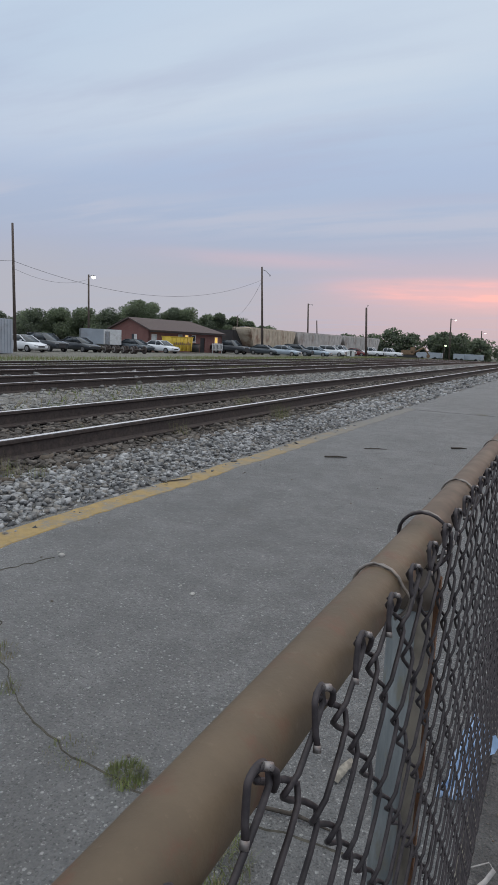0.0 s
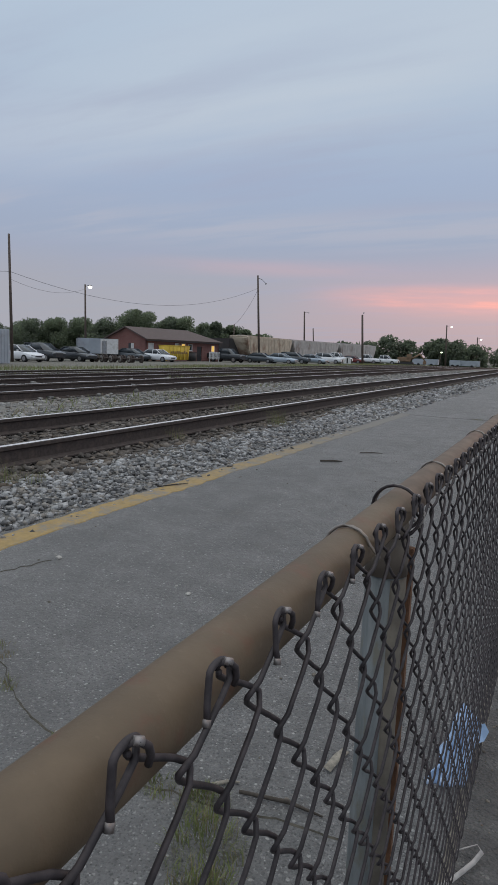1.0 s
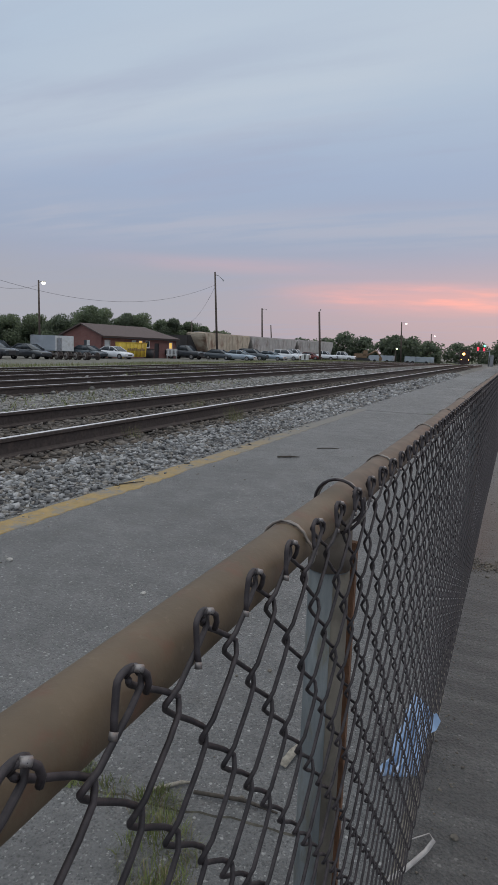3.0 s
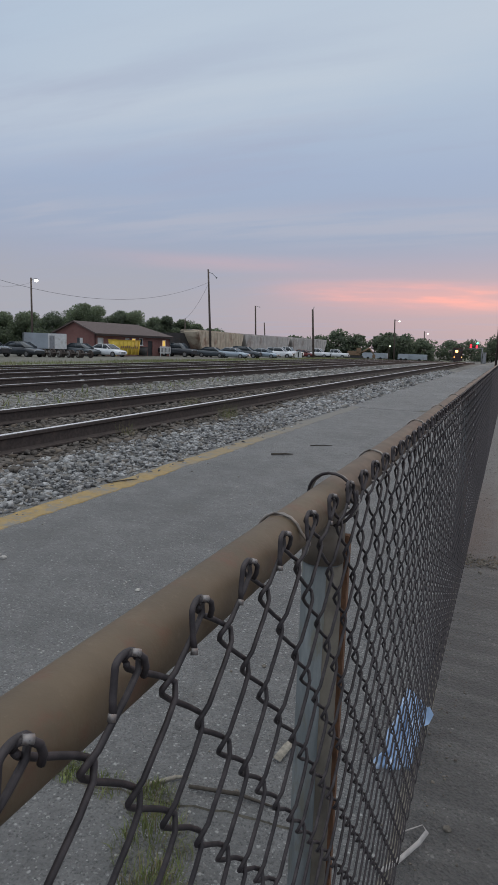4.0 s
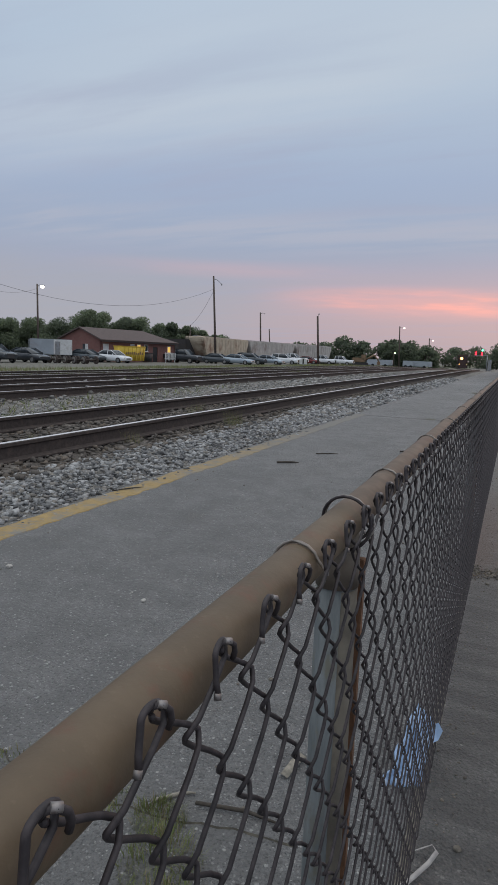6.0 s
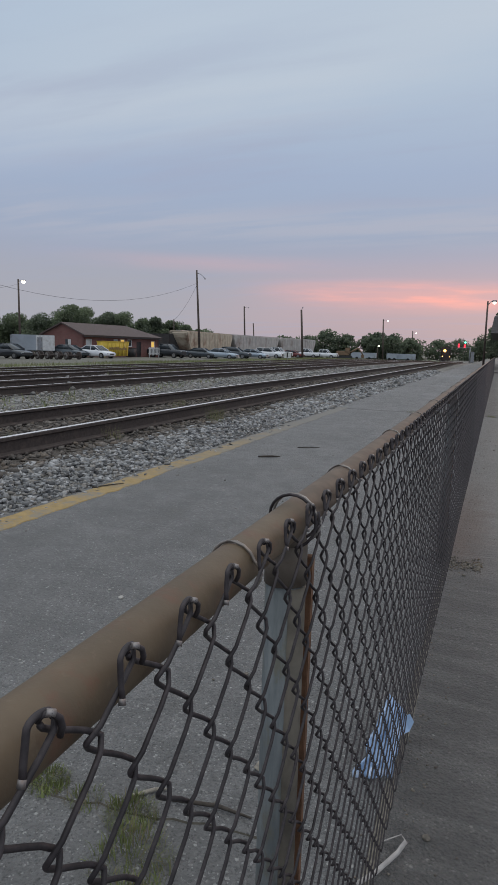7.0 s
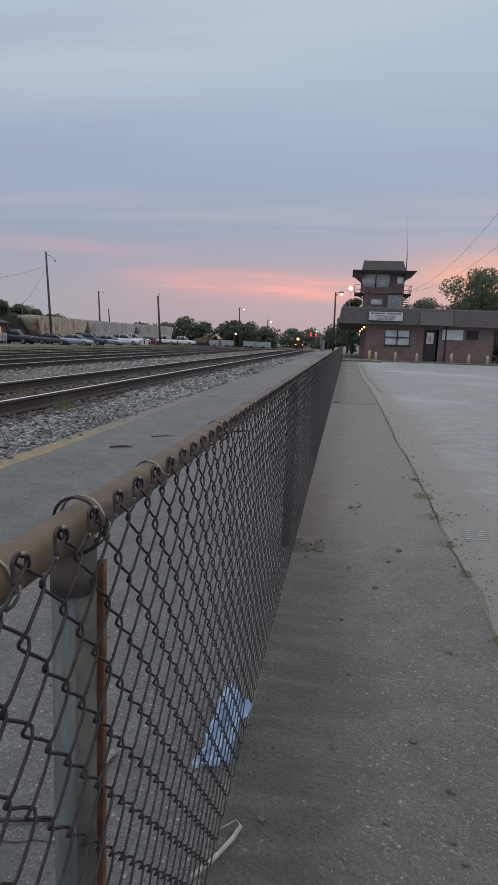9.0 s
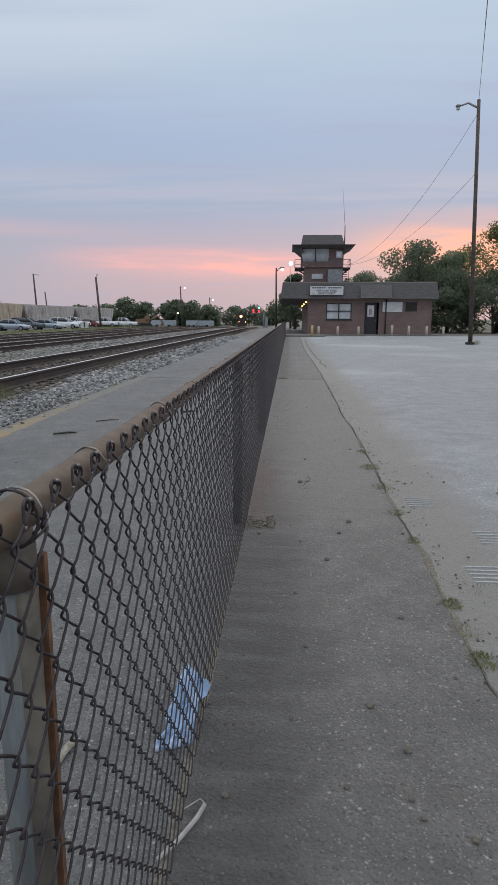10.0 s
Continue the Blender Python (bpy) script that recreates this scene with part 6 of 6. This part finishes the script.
part("equipment_box", box(3.0, 4.06, 1.45, 2.15, 3.74, 4.72, 0.03), M["metal_grey"], tb, "grey metal equipment box on the roof")
# roof of the tower: flared eave and steep hip
bm = bmesh.new()
lo_ = [(0.36, 0.9), (4.92, 0.9), (4.92, 6.3), (0.36, 6.3)]
hi_ = [(1.14, 2.1), (3.98, 2.1), (3.98, 5.1), (1.14, 5.1)]
mi_ = [(1.0, 1.85), (4.2, 1.85), (4.2, 5.35), (1.0, 5.35)]
a_r = [bm.verts.new((x, y, 6.24)) for k, (x, y) in enumerate([(1.0, 1.75), (4.2, 1.75), (4.2, 5.4), (1.0, 5.4)])]
b_r = [bm.verts.new((x, y, 6.42)) for x, y in lo_]
c_r = [bm.verts.new((x, y, 6.47)) for x, y in mi_]
d_r = [bm.verts.new((x, y, 7.22)) for x, y in hi_]
for p, q in ((a_r, b_r), (b_r, c_r), (c_r, d_r)):
    for k in range(4):
        bm.faces.new((p[k], p[(k + 1) % 4], q[(k + 1) % 4], q[k]))
bm.faces.new(a_r[::-1])
bm.faces.new(d_r)
bmesh.ops.recalc_face_normals(bm, faces=bm.faces[:])
part("tower_roof", bm, M["fascia"], tb, "steep dark shingled tower roof with wide eaves")
for xa, xb in ((0.40, 1.06), (4.88, 4.16)):
    part("eave_panel", extrude([(xa, 6.42), (xb, 6.42), (xb, 5.90)], "y", 1.6, 5.4), M["fascia"], tb)
# balconies either side
for x0, x1 in ((0.58, 1.30), (4.12, 4.68)):
    bal = part("balcony", box(x0, x1, 2.2, 5.0, 4.82, 4.92), M["dark"], tb)
    rl = bmesh.new()
    for z in (5.15, 5.48):
        bm_rod(rl, (x0, 2.2, z), (x1, 2.2, z), 0.022, None, 5)
        xx = x0 if x0 < 2 else x1
        bm_rod(rl, (xx, 2.2, z), (xx, 5.0, z), 0.022, None, 5)
    for x in (x0, x1):
        bm_rod(rl, (x, 2.2, 4.9), (x, 2.2, 5.5), 0.022, None, 5)
    part("railing", rl, M["metal_grey"], bal)
    br = bm_rod(bmesh.new(), (x0 if x0 < 2 else x1, 2.3, 4.84), (1.30 if x0 < 2 else 4.12, 2.3, 4.45), 0.05, None, 6)
    part("brace", br, M["dark"], bal)
st_ = bmesh.new()
for k in range(7):
    bm_box(st_, 4.16, 4.62, 2.6 + k * 0.24, 2.84 + k * 0.24, 3.75 + k * 0.15, 3.79 + k * 0.15)
bm_rod(st_, (4.62, 2.6, 3.75), (4.62, 2.6, 5.5), 0.02, None, 5)
part("stair", st_, M["dark"], tb, "dark outside stair to the lookout")
ant = thing("antenna", "thin whip antenna on the tower roof", "antenna", pose(4.22, BY + 2.4, 6.35))
part("mast", rod((0, 0, 0), (0.0, 0, 1.55), 0.05, 0.04, 8), M["metal_grey"], ant)
part("whip", rod((0, 0, 1.5), (-0.25, 0, 4.25), 0.016, 0.008, 6), M["metal_grey"], ant)
gl = thing("globe_lamp", "bright round lamp beside the tower", "lamp", pose(0.28, BY + 10.5, 5.9))
bm = bmesh.new()
bmesh.ops.create_icosphere(bm, subdivisions=2, radius=0.17)
part("bulb", bm, M["lamp"], gl)
part("stem", rod((0, 0, -6.0), (0, 0, -0.2), 0.03, 0.02, 6), M["metal_grey"], gl)
for k in range(3):
    l_ = thing("wall_lamp", "glowing amber wall lamp under the overhang", "lamp", pose(BX0 - 0.12, BY + 0.8 + 7.2 * k, 2.36), "row of wall lamps")
    bm = bmesh.new()
    bmesh.ops.create_icosphere(bm, subdivisions=2, radius=0.075)
    part("bulb", bm, M["warm_lamp"], l_)
    part("mount", rod((0.14, 0, 0.05), (0.02, 0, 0.02), 0.05, None, 6), M["dark"], l_)
tagged(slab("kerb_1", -0.3, 2.6, 41.85, 46.0, 0.10, M["slab"], 0.2), "raised pale concrete kerb before the office", "kerb", kind="structure")
tagged(slab("kerb_2", 2.62, 10.9, 45.1, 46.1, 0.07, M["slab"], 0.2), "low concrete kerb before the office", "kerb", kind="structure")


def bollard(x, y, h, z, paint="bollard"):
    c = thing("bollard", "worn cream painted steel bollard" if paint == "bollard" else "faded yellow steel bollard", "bollard", pose(x, y, z), "bollards before the office")
    part("pipe", rod((0, 0, -0.1), (0, 0, h), 0.085, None, 12), M[paint], c)
    bm = bmesh.new()
    bmesh.ops.create_uvsphere(bm, u_segments=12, v_segments=6, radius=0.085, matrix=Matrix.Translation((0, 0, h)) @ Matrix.Diagonal((1, 1, 0.5, 1)))
    part("cap", bm, M[paint], c)


M["bollard"] = plain("worn_cream_paint", (0.42, 0.37, 0.30), 0.7, 0, 8, 0.3, 0, (0.25, 0.19, 0.13), 5)
M["bollard_y"] = plain("worn_yellow_bollard_paint", (0.46, 0.34, 0.13), 0.7, 0, 8, 0.3, 0, (0.25, 0.19, 0.13), 5)
for x, y, h, z, pnt in ((1.72, 41.6, 0.72, 0.0, "bollard_y"), (2.26, 44.2, 0.62, 0.0, "bollard"), (3.62, 44.9, 0.62, 0.0, "bollard"), (5.06, 44.9, 0.62, 0.0, "bollard"), (7.32, 44.6, 0.72, 0.0, "bollard"), (8.50, 44.8, 0.68, 0.0, "bollard"), (9.72, 44.8, 0.66, 0.0, "bollard"), (10.95, 45.2, 0.62, 0.0, "bollard")):
    bollard(x, y, h, z, pnt)
ped = thing("parking_stop", "dark low stop beside a pole base", "block", pose(8.72, 30.5, 0))
part("block", box(-0.18, 0.22, -0.1, 0.1, 0.0, 0.12, 0.02), M["shade"], ped)
tuft(9.15, 30.8, 90, 0.32, 0.22, 71, 0.2)
tuft(8.95, 30.5, 70, 0.22, 0.2, 72, 0.3)

# ---------------------------------------------------------------- trees


def tree(x, y, h, spread, leaves, material, seed, label, z=None, low=0.25, leaf=0.35, gaps=0.0):
    r = random.Random(seed)
    z = level(x, y) if z is None else z
    t = thing("tree", label, "tree", pose(x, y, z), "trees round the yard")
    bm = bmesh.new()
    top = Vector((r.uniform(-0.4, 0.4), r.uniform(-0.4, 0.4), h * 0.62))
    bm_rod(bm, (0, 0, -0.3), top, h * 0.03, h * 0.012, 8)
    clumps = []
    n = 9 + int(spread)
    for k in range(n):
        a = k * 2.4 + r.uniform(-0.4, 0.4)
        u = (k + 0.5) / n
        zz = h * (low + (0.93 - low) * u)
        rad = spread * math.sqrt(max(0.08, 1 - (2 * u - 0.85) ** 2)) * r.uniform(0.45, 0.95)
        c = Vector((rad * math.cos(a), rad * math.sin(a), zz))
        s_ = Vector(top) * min(1.0, max(0.2, u * 0.9))
        m_ = s_.lerp(c, 0.5) + Vector((0, 0, 0.06 * h))
        bm_rod(bm, s_, m_, h * 0.010, h * 0.006, 5)
        bm_rod(bm, m_, c, h * 0.006, h * 0.002, 5)
        clumps.append((c, spread * r.uniform(0.30, 0.50)))
    clumps.append((Vector((top.x, top.y, h * 0.86)), spread * 0.42))
    part("trunk", bm, M["bark"], t)
    nr = np.random.RandomState(seed)
    V, F = [], []
    per = leaves // len(clumps)
    for c, rad in clumps:
        d = nr.normal(size=(per, 3))
        d /= np.linalg.norm(d, axis=1)[:, None]
        q = np.array(c) + d * rad * (nr.random((per, 1)) ** 0.45) * np.array([1, 1, 0.72])
        for i in range(per):
            if gaps and noise.noise(Vector(q[i]) * 0.9) < gaps - 0.5:
                continue
            u = nr.normal(size=3)
            u /= np.linalg.norm(u)
            v = np.cross(u, nr.normal(size=3))
            v /= np.linalg.norm(v)
            s_ = leaf * nr.uniform(0.5, 1.2)
            k = len(V)
            p = q[i]
            V += [tuple(p - u * s_), tuple(p + v * s_ * 0.55), tuple(p + u * s_), tuple(p - v * s_ * 0.55)]
            F.append((k, k + 1, k + 2, k + 3))
    raw("crown", V, F, material, t, False)
    return t


LBL = "leafy green tree behind the yard"
left_trees = ((-79, 77, 6.2, 3.8), (-76.0, 79.5, 6.6, 3.8), (-73, 82, 7.0, 3.8), (-70, 84.5, 6.8, 3.8), (-66.6, 87.5, 8.4, 3.6), (-64.6, 89, 7.9, 3.4), (-61.4, 91.0, 7.2, 3.4), (-59.2, 92.5, 7.2, 3.0), (-56.4, 94.2, 6.2, 2.8), (-54.4, 95.2, 6.6, 2.6), (-52.2, 96.6, 6.0, 2.6), (-50.2, 98, 5.4, 2.4), (-82, 72, 4.6, 3), (-86, 66, 4.4, 3), (-74.5, 86, 6.0, 4), (-69, 90, 7.0, 4), (-62, 95, 6.8, 4), (-57, 98, 5.6, 4), (-78, 82, 5.6, 4), (-48.6, 99.4, 4.6, 2.2))
left_trees += tuple((-84 + 4.2 * k, 80 + 3.2 * k, 5.0 + 0.8 * math.sin(k * 2.1), 3.6) for k in range(9))
for k, (x, y, h, s_) in enumerate(left_trees):
    tree(x, y, h * (0.80 if k in (0, 1, 2, 3, 14, 18) else 0.91) + 0.4, s_, 8000, M["leaf"] if k % 3 else M["dark_leaf"], 100 + k, LBL, low=0.03, leaf=0.17)
far_trees = ((-59, 205, 5.6, 6), (-53, 206, 7.6, 6), (-47, 207, 6.6, 5), (-40, 209, 6.4, 4), (-36.5, 205, 7.4, 5), (-31.5, 206, 6.8, 5), (-27, 214, 5.4, 4.5), (-22, 260, 6.2, 6), (-14, 262, 6.4, 6), (-6, 240, 6.0, 5), (-33, 262, 6.5, 7), (-44, 260, 7, 7), (-1.0, 230, 7.0, 6), (-66, 200, 5, 6))
for k, (x, y, h, s_) in enumerate(far_trees):
    tree(x, y, h + 1.0, s_, 1900, M["dark_leaf"], 200 + k, "dark distant tree at the end of the yard", low=0.08, leaf=0.55)
near_trees = ((11.8, 60, 8.2, 3.6, "dark_leaf"), (15.0, 61, 7.4, 3.4, "leaf"), (18.8, 58.5, 9.6, 4.2, "sunlit_young_leaf"), (8.9, 75, 6.4, 3.0, "dark_leaf"), (0.9, 74, 6.4, 2.1, "dark_leaf"), (0.4, 80, 5.4, 1.8, "dark_leaf"), (23.5, 60, 10.0, 4.5, "leaf"), (14.0, 57, 5.2, 3.2, "dark_leaf"), (17.6, 55.5, 5.2, 3.2, "dark_leaf"), (21.5, 55, 5.6, 3.4, "dark_leaf"), (12.6, 64, 6.5, 3.4, "dark_leaf"))
for k, (x, y, h, s_, mt) in enumerate(near_trees):
    tree(x, y, h, s_, 9000, M[mt], 300 + k, "leafy tree behind the brick office", z=-0.03, low=0.06 if h < 6 else 0.2, leaf=0.14, gaps=0.28 if mt == "sunlit_young_leaf" else 0.1)
